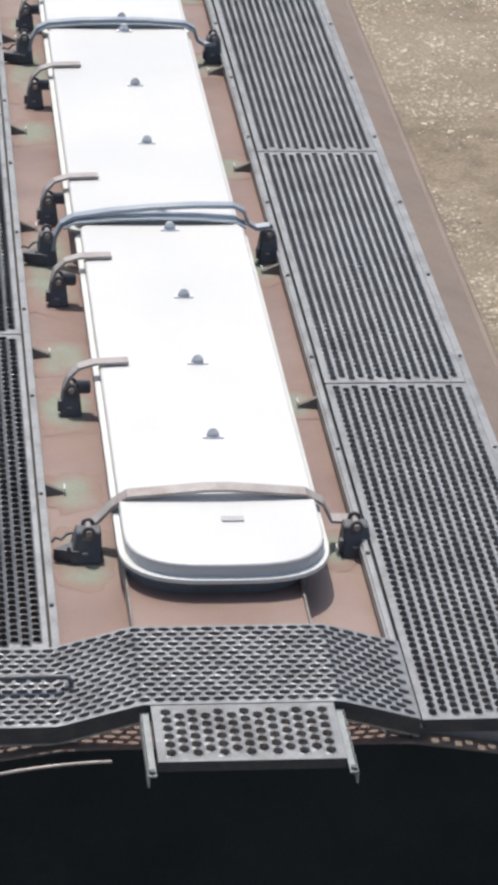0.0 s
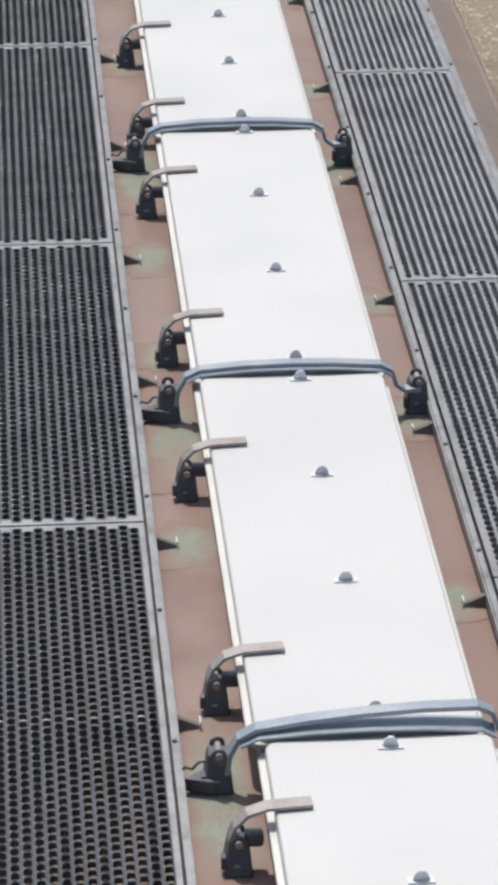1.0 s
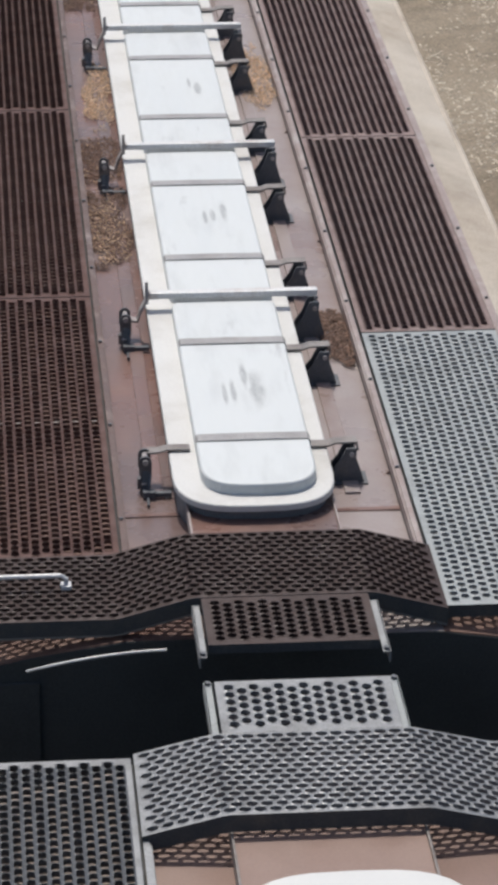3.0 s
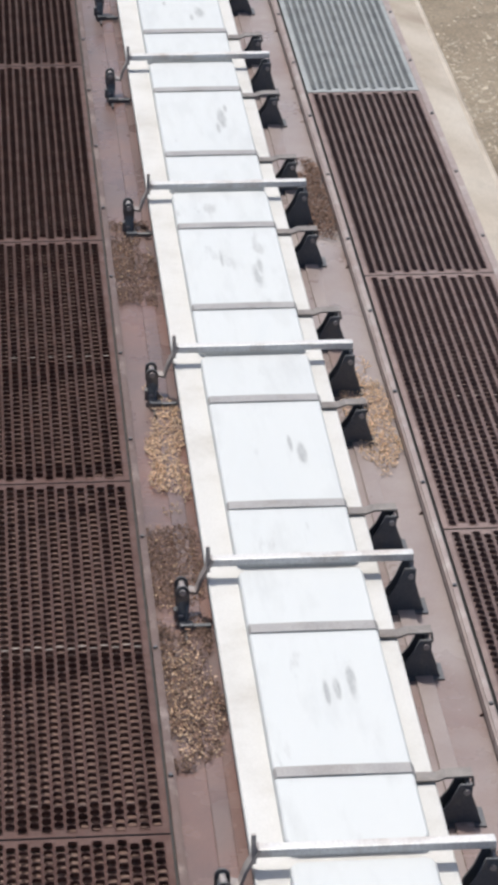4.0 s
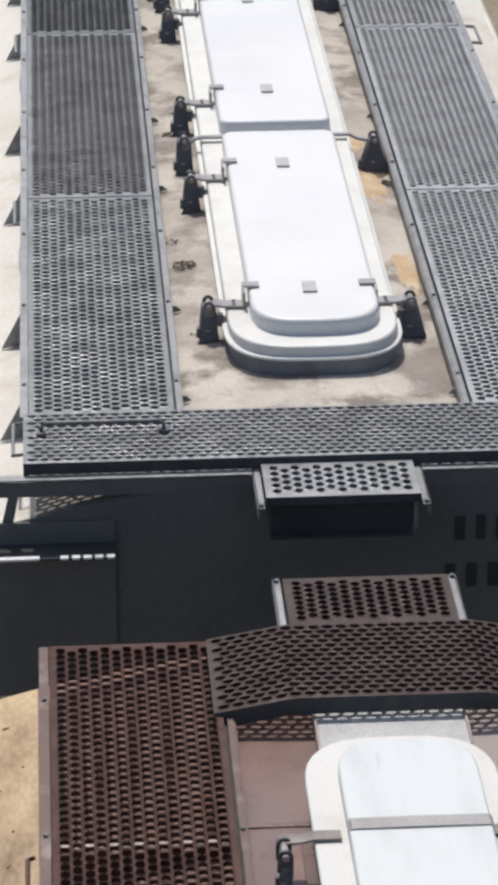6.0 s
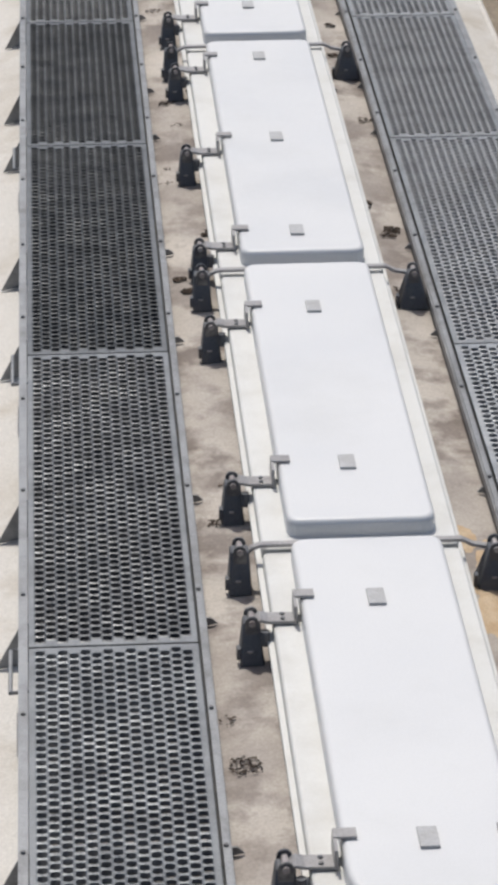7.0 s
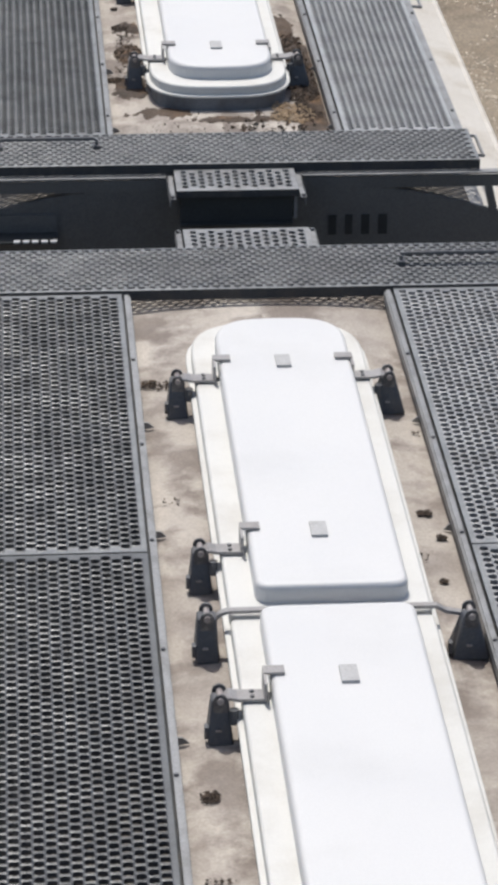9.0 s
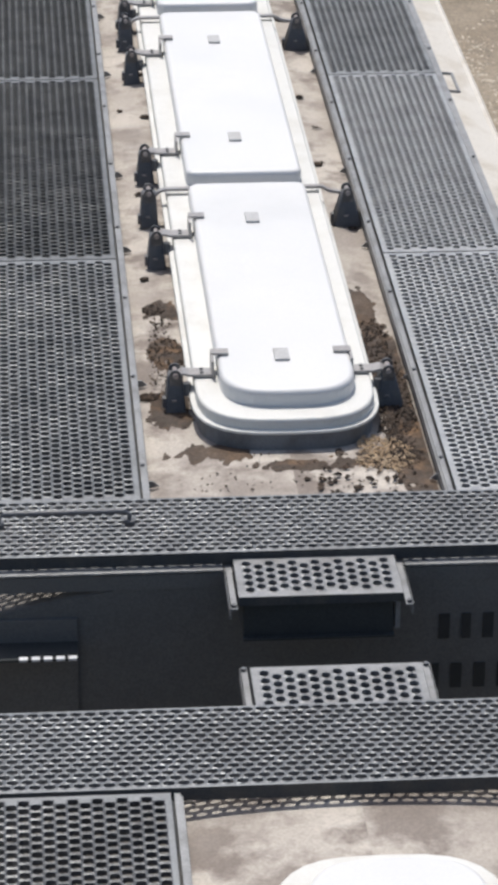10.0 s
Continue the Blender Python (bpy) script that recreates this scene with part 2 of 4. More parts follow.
def share(name, me, parent=None, label="", at=None):
    ob = new(name, me)
    if parent:
        ob.parent = parent
    if at:
        ob.matrix_basis = at if isinstance(at, Matrix) else Matrix.Translation(at)
    if label:
        ob["label"] = label
    return ob


def box(bm, x0, x1, y0, y1, z0, z1, bevel=0.0):
    g = bmesh.ops.create_cube(bm, size=1)["verts"]
    for v in g:
        v.co = Vector(((x0 + x1) / 2 + v.co.x * (x1 - x0), (y0 + y1) / 2 + v.co.y * (y1 - y0), (z0 + z1) / 2 + v.co.z * (z1 - z0)))
    if bevel:
        edges = {e for v in g for e in v.link_edges}
        bmesh.ops.bevel(bm, geom=list(edges), offset=bevel, segments=2, affect="EDGES", profile=0.6)
    return bm


def boxed(*a, **k):
    return box(bmesh.new(), *a, **k)


def prism(outline, z0, z1, bevel=0.0, bm=None):
    """A plate with the given outline in x and y."""
    bm = bm or bmesh.new()
    vs = [bm.verts.new((x, y, z0)) for x, y in outline]
    f = bm.faces.new(vs)
    top = bmesh.ops.extrude_face_region(bm, geom=[f])["geom"]
    up = [v for v in top if isinstance(v, bmesh.types.BMVert)]
    for v in up:
        v.co.z = z1
    if bevel:
        ups = set(up)
        edges = [e for e in bm.edges if e.verts[0] in ups and e.verts[1] in ups]
        bmesh.ops.bevel(bm, geom=edges, offset=bevel, segments=4, affect="EDGES", profile=0.5)
        bm.normal_update()
        for face in bm.faces:
            face.smooth = 0.04 < abs(face.normal.z) < 0.995
    return bm


def profile_x(points, x0, x1, bm=None):
    """A plate whose outline in y and z runs along x."""
    bm = bm or bmesh.new()
    a = [bm.verts.new((x0, y, z)) for y, z in points]
    b = [bm.verts.new((x1, y, z)) for y, z in points]
    n = len(points)
    for i in range(n):
        bm.faces.new((a[i], a[(i + 1) % n], b[(i + 1) % n], b[i]))
    bm.faces.new(a), bm.faces.new(b)
    return bm


def strip(path, width, thick, bm=None):
    """A flat steel strap, width along y, that follows a path of (x, z) points."""
    bm = bm or bmesh.new()
    rings = []
    for i, (x, z) in enumerate(path):
        a, b = path[max(i - 1, 0)], path[min(i + 1, len(path) - 1)]
        t = Vector((b[0] - a[0], b[1] - a[1])).normalized()
        nx, nz = -t.y * thick / 2, t.x * thick / 2
        rings.append([bm.verts.new((x + sx * nx, y, z + sx * nz)) for sx, y in ((1, -width / 2), (1, width / 2), (-1, width / 2), (-1, -width / 2))])
    for p, q in zip(rings, rings[1:]):
        for k in range(4):
            bm.faces.new((p[k], p[(k + 1) % 4], q[(k + 1) % 4], q[k]))
    bm.faces.new(rings[0]), bm.faces.new(rings[-1])
    return bm


def rod(points, r, bm=None, n=8):
    """A round bar along a path of points."""
    bm = bm or bmesh.new()
    pts = [Vector(p) for p in points]
    rings = []
    for i, p in enumerate(pts):
        t = (pts[min(i + 1, len(pts) - 1)] - pts[max(i - 1, 0)]).normalized()
        u = t.cross(Vector((0.3, 0.2, 1))).normalized()
        w = t.cross(u)
        rings.append([bm.verts.new(p + r * (math.cos(2 * math.pi * k / n) * u + math.sin(2 * math.pi * k / n) * w)) for k in range(n)])
    for p, q in zip(rings, rings[1:]):
        for k in range(n):
            bm.faces.new((p[k], p[(k + 1) % n], q[(k + 1) % n], q[k]))
    bm.faces.new(rings[0]), bm.faces.new(rings[-1])
    return bm


def grating(name, width, length, along, across, hole_w, hole_l, material, margin=0.022, columns=True, arch=None, lip=0.055, rise=0.003, field=None, depth=0.018, square=1.08):
    """A perforated walkway plank, centred in x, from y = 0: staggered rounded holes with raised rims, a plain margin
    and turned-down edges.
    columns: the holes line up along y (else along x). field: the surface between the holes, whose colour holds the
    rims' painted shade or glare."""
    if not columns:                     # built turned by a right angle
        width, length, along, across, hole_w, hole_l = length, width, across, along, hole_l, hole_w
    vs, fs, seen, inner, turned = [], [], {}, set(), set()

    def v(x, y, z=0.0):
        key = (round(x, 5), round(y, 5), round(z, 5))
        if key not in seen:
            seen[key] = len(vs)
            vs.append((x, y, z))
        return seen[key]

    ring = [(math.cos(a), math.sin(a)) for a in (i * math.pi / 4 for i in range(8))]
    w, y1 = width / 2, length
    iw, il = width - 2 * margin, length - 2 * margin
    nc, nr = max(1, round(iw / across)), max(1, round(il / along))
    dx, dy = iw / nc, il / nr

    def cell(x0, x1, y0):
        cx, cy, ya, yb = (x0 + x1) / 2, y0 + dy / 2, y0, y0 + dy
        up, low = [], []
        for c, q in ring:
            k = 1.0 if abs(c * q) < 0.1 else square
            up.append(v(cx + c * hole_w / 2 * k, cy + q * hole_l / 2 * k, rise))
            low.append(v(cx + c * hole_w / 2 * k, cy + q * hole_l / 2 * k, -depth))
        first = len(fs)
        p, m = [v(x1, cy), v(x1, yb), v(x0, yb), v(x0, cy), v(x0, ya), v(x1, ya)], up
        fs.extend([(p[0], p[1], m[1], m[0]), (p[1], p[2], m[3], m[2], m[1]), (p[2], p[3], m[4], m[3]), (p[3], p[4], m[5], m[4]),
                   (p[4], p[5], m[7], m[6], m[5]), (p[5], p[0], m[0], m[7])])
        for i in range(8):
            j = (i + 1) % 8
            fs.append((up[i], up[j], low[j], low[i]))
        inner.update(range(first, len(fs)))

    def quad(x0, x1, y0, y2):
        fs.append((v(x0, y0), v(x1, y0), v(x1, y2), v(x0, y2)))

    for c in range(nc):
        x0, odd = -w + margin + c * dx, c % 2
        if odd:
            quad(x0, x0 + dx, margin, margin + dy / 2), quad(x0, x0 + dx, y1 - margin - dy / 2, y1 - margin)
        for r in range(nr - odd):
            cell(x0, x0 + dx, margin + (r + odd / 2) * dy)
        quad(x0, x0 + dx, 0, margin), quad(x0, x0 + dx, y1 - margin, y1)
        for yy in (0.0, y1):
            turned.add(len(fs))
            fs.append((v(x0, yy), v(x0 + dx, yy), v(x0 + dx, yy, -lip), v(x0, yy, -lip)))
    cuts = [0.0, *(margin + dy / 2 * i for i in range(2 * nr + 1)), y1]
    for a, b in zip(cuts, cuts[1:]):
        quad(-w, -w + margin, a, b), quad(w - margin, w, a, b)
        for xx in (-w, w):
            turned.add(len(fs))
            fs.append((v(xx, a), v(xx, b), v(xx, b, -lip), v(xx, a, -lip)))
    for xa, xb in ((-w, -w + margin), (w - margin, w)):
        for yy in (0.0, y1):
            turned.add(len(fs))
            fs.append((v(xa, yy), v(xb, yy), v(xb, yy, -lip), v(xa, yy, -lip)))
    if not columns:
        vs = [(y - length / 2, x + width / 2, z) for x, y, z in vs]
        fs = [f[::-1] for f in fs]
    if arch:
        vs = [(x, y, z + arch(x)) for x, y, z in vs]
    me = bpy.data.meshes.new(name)
    me.from_pydata(vs, [], fs)
    me.materials.append(material)
    me.materials.append(field or material)
    # third slot: turned-down edges, their shade painted in
    me.materials.append(EDGE_SHADE)
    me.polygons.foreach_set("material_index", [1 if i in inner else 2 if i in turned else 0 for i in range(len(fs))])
    return me


def lid_outline(y0, y1, hw, round0, round1, r=0.05, depth=0.30):
    """The plan of a hatch lid: square with small corners, or bowed, at either end."""
    pts = []

    def end(y, s, bowed):
        out = []
        if bowed:
            for i in range(17):
                a = math.pi * i / 16
                c, q = math.cos(a), math.sin(a)
                out.append((hw * math.copysign(abs(c) ** 0.62, c), y - s * depth + s * depth * q ** 0.85))
        else:
            for i in range(5):
                a = math.pi / 2 * i / 4
                out.append((hw - r + r * math.cos(a), y - s * r + s * r * math.sin(a)))
            for i in range(5):
                a = math.pi / 2 * (1 + i / 4)
                out.append((-hw + r + r * math.cos(a), y - s * r + s * r * math.sin(a)))
        return out

    pts += end(y1, 1, round1)
    pts += [(x, y) for x, y in reversed(end(y0, -1, round0))]
    return pts


# ---- the place: ground and track ----
def ground():
    bm = bmesh.new()
    xs = [-1500, -60, -6] + [2.0 + 0.35 * i for i in range(18)] + [12, 20, 60, 1500]
    ys = [-1500, -60, 0, 10] + [16 + 0.5 * i for i in range(50)] + [45, 60, 120, 1500]
    grid = [[bm.verts.new((x, y, (noise.noise((x * 0.7, y * 0.7, 0)) * 0.05 if 1.9 < x < 9 and 15 < y < 42 else 0))) for x in xs] for y in ys]
    for r0, r1 in zip(grid, grid[1:]):
        for a, b, c, d in zip(r0, r0[1:], r1[1:], r1):
            bm.faces.new((a, b, c, d))
    tagged(part("ground", bm, SOIL, smooth=True), "dry tan dirt yard with scattered gravel beside the track", "ground", kind="structure")
    for sx in (-0.7525, 0.7525):
        r = part("rail", profile_rail(), STEEL, at=(sx, 0, 0.02))
        tagged(r, "rusty steel rail under the hopper cars", "rail", group="rails of the track", kind="structure")
    bm = bmesh.new()
    box(bm, -1.9, 1.9, -40, 110, -0.05, 0.03)
    tagged(part("ballast", bm, BALLAST), "pale crushed stone bed under the rails", "ballast", kind="structure")


def profile_rail():
    pts = [(-0.07, 0), (0.07, 0), (0.07, 0.015), (0.012, 0.035), (0.012, 0.13), (0.036, 0.14), (0.036, 0.17), (-0.036, 0.17), (-0.036, 0.14), (-0.012, 0.13), (-0.012, 0.035), (-0.07, 0.015)]
    bm = bmesh.new()
    a = [bm.verts.new((x, -40, z)) for x, z in pts]
    b = [bm.verts.new((x, 110, z)) for x, z in pts]
    for i in range(len(pts)):
        j = (i + 1) % len(pts)
        bm.faces.new((a[i], a[j], b[j], b[i]))
    bm.faces.new(a), bm.faces.new(b)
    return bm


def chunk(vs, fs, p, r, rng, flat=0.6):
    """Adds one small rough lump to a vertex and face list."""
    k = len(vs)
    a = rng.uniform(0, 6.28)
    ca, sa = math.cos(a), math.sin(a)
    for x, y, z in ((1, 0, 0), (0, 1, 0), (-1, 0, 0), (0, -1, 0), (0, 0, 1), (0, 0, -1)):
        s = r * rng.uniform(0.6, 1.25)
        X, Y = x * s, y * s * 0.75
        vs.append((p[0] + X * ca - Y * sa, p[1] + X * sa + Y * ca, p[2] + z * s * flat))
    for q in ((0, 1, 4), (1, 2, 4), (2, 3, 4), (3, 0, 4), (1, 0, 5), (2, 1, 5), (3, 2, 5), (0, 3, 5)):
        fs.append(tuple(k + i for i in q))


def lumps(name, material, places, flat=0.6):
    vs, fs = [], []
    rng = random.Random(len(places))
    for p, r in places:
        chunk(vs, fs, p, r, rng, flat)
    me = bpy.data.meshes.new(name)
    me.from_pydata(vs, [], fs)
    me.materials.append(material)
    return new(name, me)


def gravel():
    rng = random.Random(4)
    spots = []
    for _ in range(70000):
        x, y = rng.uniform(2.2, 7.5), rng.uniform(15, 40)
        d = noise.noise((x * 0.8, y * 0.35, 3.1))
        if d < rng.uniform(-0.42, 0.20) or noise.noise((x * 3.1, y * 1.6, 8.2)) < rng.uniform(-0.5, 0.15):
            continue
        z = noise.noise((x * 0.7, y * 0.7, 0)) * 0.05
        spots.append(((x, y, z), rng.uniform(0.010, 0.028) * (1.9 if rng.random() < 0.07 else 1)))
    tagged(lumps("gravel", STONE, spots, 0.42), "loose pale gravel strewn over the tan dirt", "gravel", kind="stuff")


# ---- the hopper cars ----
IN, OUT = 0.665, 1.300          # edges of the running boards


CROWN = 0.030                    # fall of the pale cars' roofs from the ridge to the boards


def crown_z(x):
    """How far a pale car's crowned roof lies above or below a flat one."""
    return 0.012 - CROWN * min(1.0, (abs(x) / 0.64) ** 2)


def roof_z(x):
    a = abs(x)
    d = max(0.0, a - 0.62)
    return -0.08 - d * 0.12 - d * d * 0.10


ROOF = roof_z


def car_shell(car, y0, y1, mid, side, wall, body, eave, west, east=None, strip_m=None, crowned=False):
    """Roof in three sheets, the end and side walls, and the underframe with its bogies."""
    t = 0.012

    def roof_z(x):
        return ROOF(x) + (crown_z(x) if crowned else 0.0)

    # roof_strip: the sheet under the boards; strip_m carries painted shade
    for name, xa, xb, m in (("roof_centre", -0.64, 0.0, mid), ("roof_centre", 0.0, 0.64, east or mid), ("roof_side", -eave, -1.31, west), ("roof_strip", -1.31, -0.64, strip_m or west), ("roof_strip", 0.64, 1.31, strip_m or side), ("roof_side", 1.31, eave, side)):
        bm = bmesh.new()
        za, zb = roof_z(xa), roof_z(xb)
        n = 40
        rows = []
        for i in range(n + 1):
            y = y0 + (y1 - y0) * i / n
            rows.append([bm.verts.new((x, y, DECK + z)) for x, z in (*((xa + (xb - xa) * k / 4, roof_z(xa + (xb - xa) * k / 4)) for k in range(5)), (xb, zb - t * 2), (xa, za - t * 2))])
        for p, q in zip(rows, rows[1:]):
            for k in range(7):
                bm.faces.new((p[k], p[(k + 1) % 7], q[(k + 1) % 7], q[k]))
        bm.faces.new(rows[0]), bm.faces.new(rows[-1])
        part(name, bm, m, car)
    for s in (-1, 1):
        x = s * (eave - 0.03)
        z = DECK + roof_z(x) - 0.03
        part("side_wall", boxed(x - 0.02, x + 0.02, y0 + 0.06, y1 - 0.06, 1.15, z), body, car)
        # rounded eave rail
        part("eave_rail", rod([(s * eave, y0, DECK + roof_z(eave) - 0.02), (s * eave, y1, DECK + roof_z(eave) - 0.02)], 0.028), side, car)
    for y, d in ((y0, 1), (y1, -1)):
        bm = bmesh.new()
        yo, yi = y - d * 0.006, y + d * 0.04
        xs = (-eave + 0.05, -1.3, -1.0, -0.62, 0.62, 1.0, 1.3, eave - 0.05)
        top = [(x, DECK + roof_z(x) - 0.004) for x in xs]
        ring = [(xs[0], 2.2), *top, (xs[-1], 2.2)]
        a, b = [bm.verts.new((x, yo, z)) for x, z in ring], [bm.verts.new((x, yi, z)) for x, z in ring]
        for i in range(len(ring)):
            j = (i + 1) % len(ring)
            bm.faces.new((a[i], a[j], b[j], b[i]))
        bm.faces.new(a), bm.faces.new(b)
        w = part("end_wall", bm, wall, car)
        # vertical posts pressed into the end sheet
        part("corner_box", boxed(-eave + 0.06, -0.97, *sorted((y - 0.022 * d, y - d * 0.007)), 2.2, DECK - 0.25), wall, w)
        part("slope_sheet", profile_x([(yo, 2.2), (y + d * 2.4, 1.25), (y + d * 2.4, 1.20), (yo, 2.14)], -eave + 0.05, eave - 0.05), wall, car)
        bm = box(bmesh.new(), -0.95, 0.95, y + d * 0.6, y + d * 2.6, 0.45, 0.95, bevel=0.03)
        for wx in (-0.78, 0.78):
            for wy in (0.75, 2.45):
                c = Vector((wx, y + d * wy, 0.6))
                ring = [c + Vector((0, 0.41 * math.cos(k * math.pi / 12), 0.41 * math.sin(k * math.pi / 12))) for k in range(24)]
                a, b = [bm.verts.new(p - Vector((0.06, 0, 0))) for p in ring], [bm.verts.new(p + Vector((0.06, 0, 0))) for p in ring]
                for k in range(24):
                    bm.faces.new((a[k], a[(k + 1) % 24], b[(k + 1) % 24], b[k]))
                bm.faces.new(a), bm.faces.new(b)
        part("bogie", bm, BLACK, car)
    part("centre_sill", boxed(-0.2, 0.2, y0 - 0.35, y1 + 0.35, 0.86, 1.25, bevel=0.01), BLACK, car)


def bolts(parent, x, y0, y1, z, step, mesh):
    y = y0
    while y < y1:
        share("bolt", mesh, parent, at=(x, y, z))
        y += step


# hole pitch along and across, hole width and length, depth of the formed holes
PLANKS = {"galvanised_steel": (0.048, 0.0435, 0.0305, 0.0462, 0.019), "rusty_steel": (0.048, 0.0435, 0.0345, 0.0455, 0.013),
          "dark_rusty_perforated_steel": (0.048, 0.0435, 0.0345, 0.0455, 0.013), "pale_rusty_steel": (0.048, 0.0435, 0.0310, 0.0455, 0.015),
          "new_galvanised_steel": (0.049, 0.0435, 0.0330, 0.0350, 0.014), "dull_galvanised_steel": (0.050, 0.0435, 0.0365, 0.0390, 0.017)}


def boards(car, left, right, planks, rails, reach=0.14, inner=(0.0, 0.0), outer=(0.0, 0.0), east_rails=None, foot=False):
    """Running-board planks between the given seams, on angle irons and brackets. planks(side, i) gives each plank's material."""
    cache = {}
    bm = bmesh.new()
    bmesh.ops.create_cone(bm, cap_ends=True, segments=8, radius1=0.010, radius2=0.008, depth=0.012)
    bolt_me = bpy.data.meshes.new("bolt")
    bm.to_mesh(bolt_me)
    bm.free()
    bolt_me.materials.append(BLACK)
    for side, seams in ((-1, left), (1, right)):
        inn = IN + inner[side > 0]
        out = OUT + outer[side > 0]
        iron = east_rails if side > 0 and east_rails else rails
        cx = side * (inn + out) / 2
        for i, (a, b) in enumerate(zip(seams, seams[1:])):
            m, field = planks(side, i)
            key = (round(b - a, 3), m.name, field.name, inn, out)
            if key not in cache:
                plan = PLANKS.get(m.name, PLANKS["dull_galvanised_steel"])
                cache[key] = grating("running_board_plank", out - inn, b - a - 0.012, *plan[:4], m, margin=0.022, depth=plan[4], square=1.2, field=field)
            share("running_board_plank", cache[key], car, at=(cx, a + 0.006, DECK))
            y = (a + b) / 2
            for yb in (max(a - 0.07, seams[0] + 0.06) if foot else a + 0.30, y):
                part("cross_bracket", profile_bracket(side, reach, out), rails, car, at=(0, yb, DECK))
                if foot:
                    toe = cached(("bracket_foot", side), "bracket_foot", lambda: wedge_foot(side), UNDER, car, (side * (inn - 0.04), yb, DECK - 0.081))
                    cached(("foot_clip", side), "foot_clip", lambda: boxed(*sorted((-side * 0.086, -side * 0.091)), -0.022, 0.022, 0.0, 0.034), TAB, toe, (0, 0, 0.0))
            x0, x1 = sorted((side * (inn + 0.02), side * (out - 0.02)))
            part("bracket_flange", boxed(x0, x1, y - 0.012, y + 0.012, DECK - 0.030, DECK - 0.025), IRON, car)
        a, b = seams[0], seams[-1]
        for xa, xb in ((inn - 0.036, inn - 0.013), (out + 0.004, out + 0.040)):
            bm = bmesh.new()
            x0, x1 = sorted((side * xa, side * xb))
            box(bm, x0, x1, a, b, DECK - 0.016, DECK - 0.006)
            xe = side * (xa if xa < out else xb)
            x0, x1 = sorted((xe, xe + (0.008 if side * xe < 0 else -0.008) * side))
            box(bm, x0, x1, a, b, DECK - 0.060, DECK - 0.016)
            rail = part("angle_iron", bm, iron, car)
            if xa < inn:        # added dark strips that stand in for the shadow gaps beside the iron
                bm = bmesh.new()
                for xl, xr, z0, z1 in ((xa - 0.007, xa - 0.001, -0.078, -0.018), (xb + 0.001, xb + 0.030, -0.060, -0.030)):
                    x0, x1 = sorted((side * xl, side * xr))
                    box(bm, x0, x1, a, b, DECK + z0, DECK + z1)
                part("iron_leg", bm, EDGE_SHADE, rail)
            bolts(rail, side * (xa + xb) / 2, a + 0.35, b, DECK - 0.003, 0.93, bolt_me)


def wedge_foot(side):
    """The welded foot of a bracket, a wedge that thins out towards the hatch."""
    bm = bmesh.new()
    pts = [(0.0, -0.030, 0.0), (0.0, 0.030, 0.0), (0.086, 0.016, 0.0), (0.086, -0.016, 0.0), (0.0, -0.012, 0.052), (0.0, 0.012, 0.052), (0.086, 0.010, 0.012), (0.086, -0.010, 0.012)]
    v = [bm.verts.new((-side * x, y, z)) for x, y, z in pts]
    for q in ((0, 1, 2, 3), (4, 5, 6, 7), (0, 1, 5, 4), (2, 3, 7, 6), (1, 2, 6, 5), (3, 0, 4, 7)):
        bm.faces.new([v[i] for i in q])
    return bm


def profile_bracket(side, reach, out):
    """A triangular steel bracket that carries a running board over the sloping roof."""
    bm = bmesh.new()
    pts = [(IN - 0.05, -0.06), (out + 0.03, -0.06), (out + reach, roof_z(out + reach) - 0.01), (IN - 0.075, -0.085)]
    for y in (0, 0.008):
        bm.faces.new([bm.verts.new((side * x, y, z)) for x, z in pts])
    bm.verts.ensure_lookup_table()
    for k in range(4):
        j = (k + 1) % 4
        bm.faces.new((bm.verts[k], bm.verts[j], bm.verts[4 + j], bm.verts[4 + k]))
    return bm


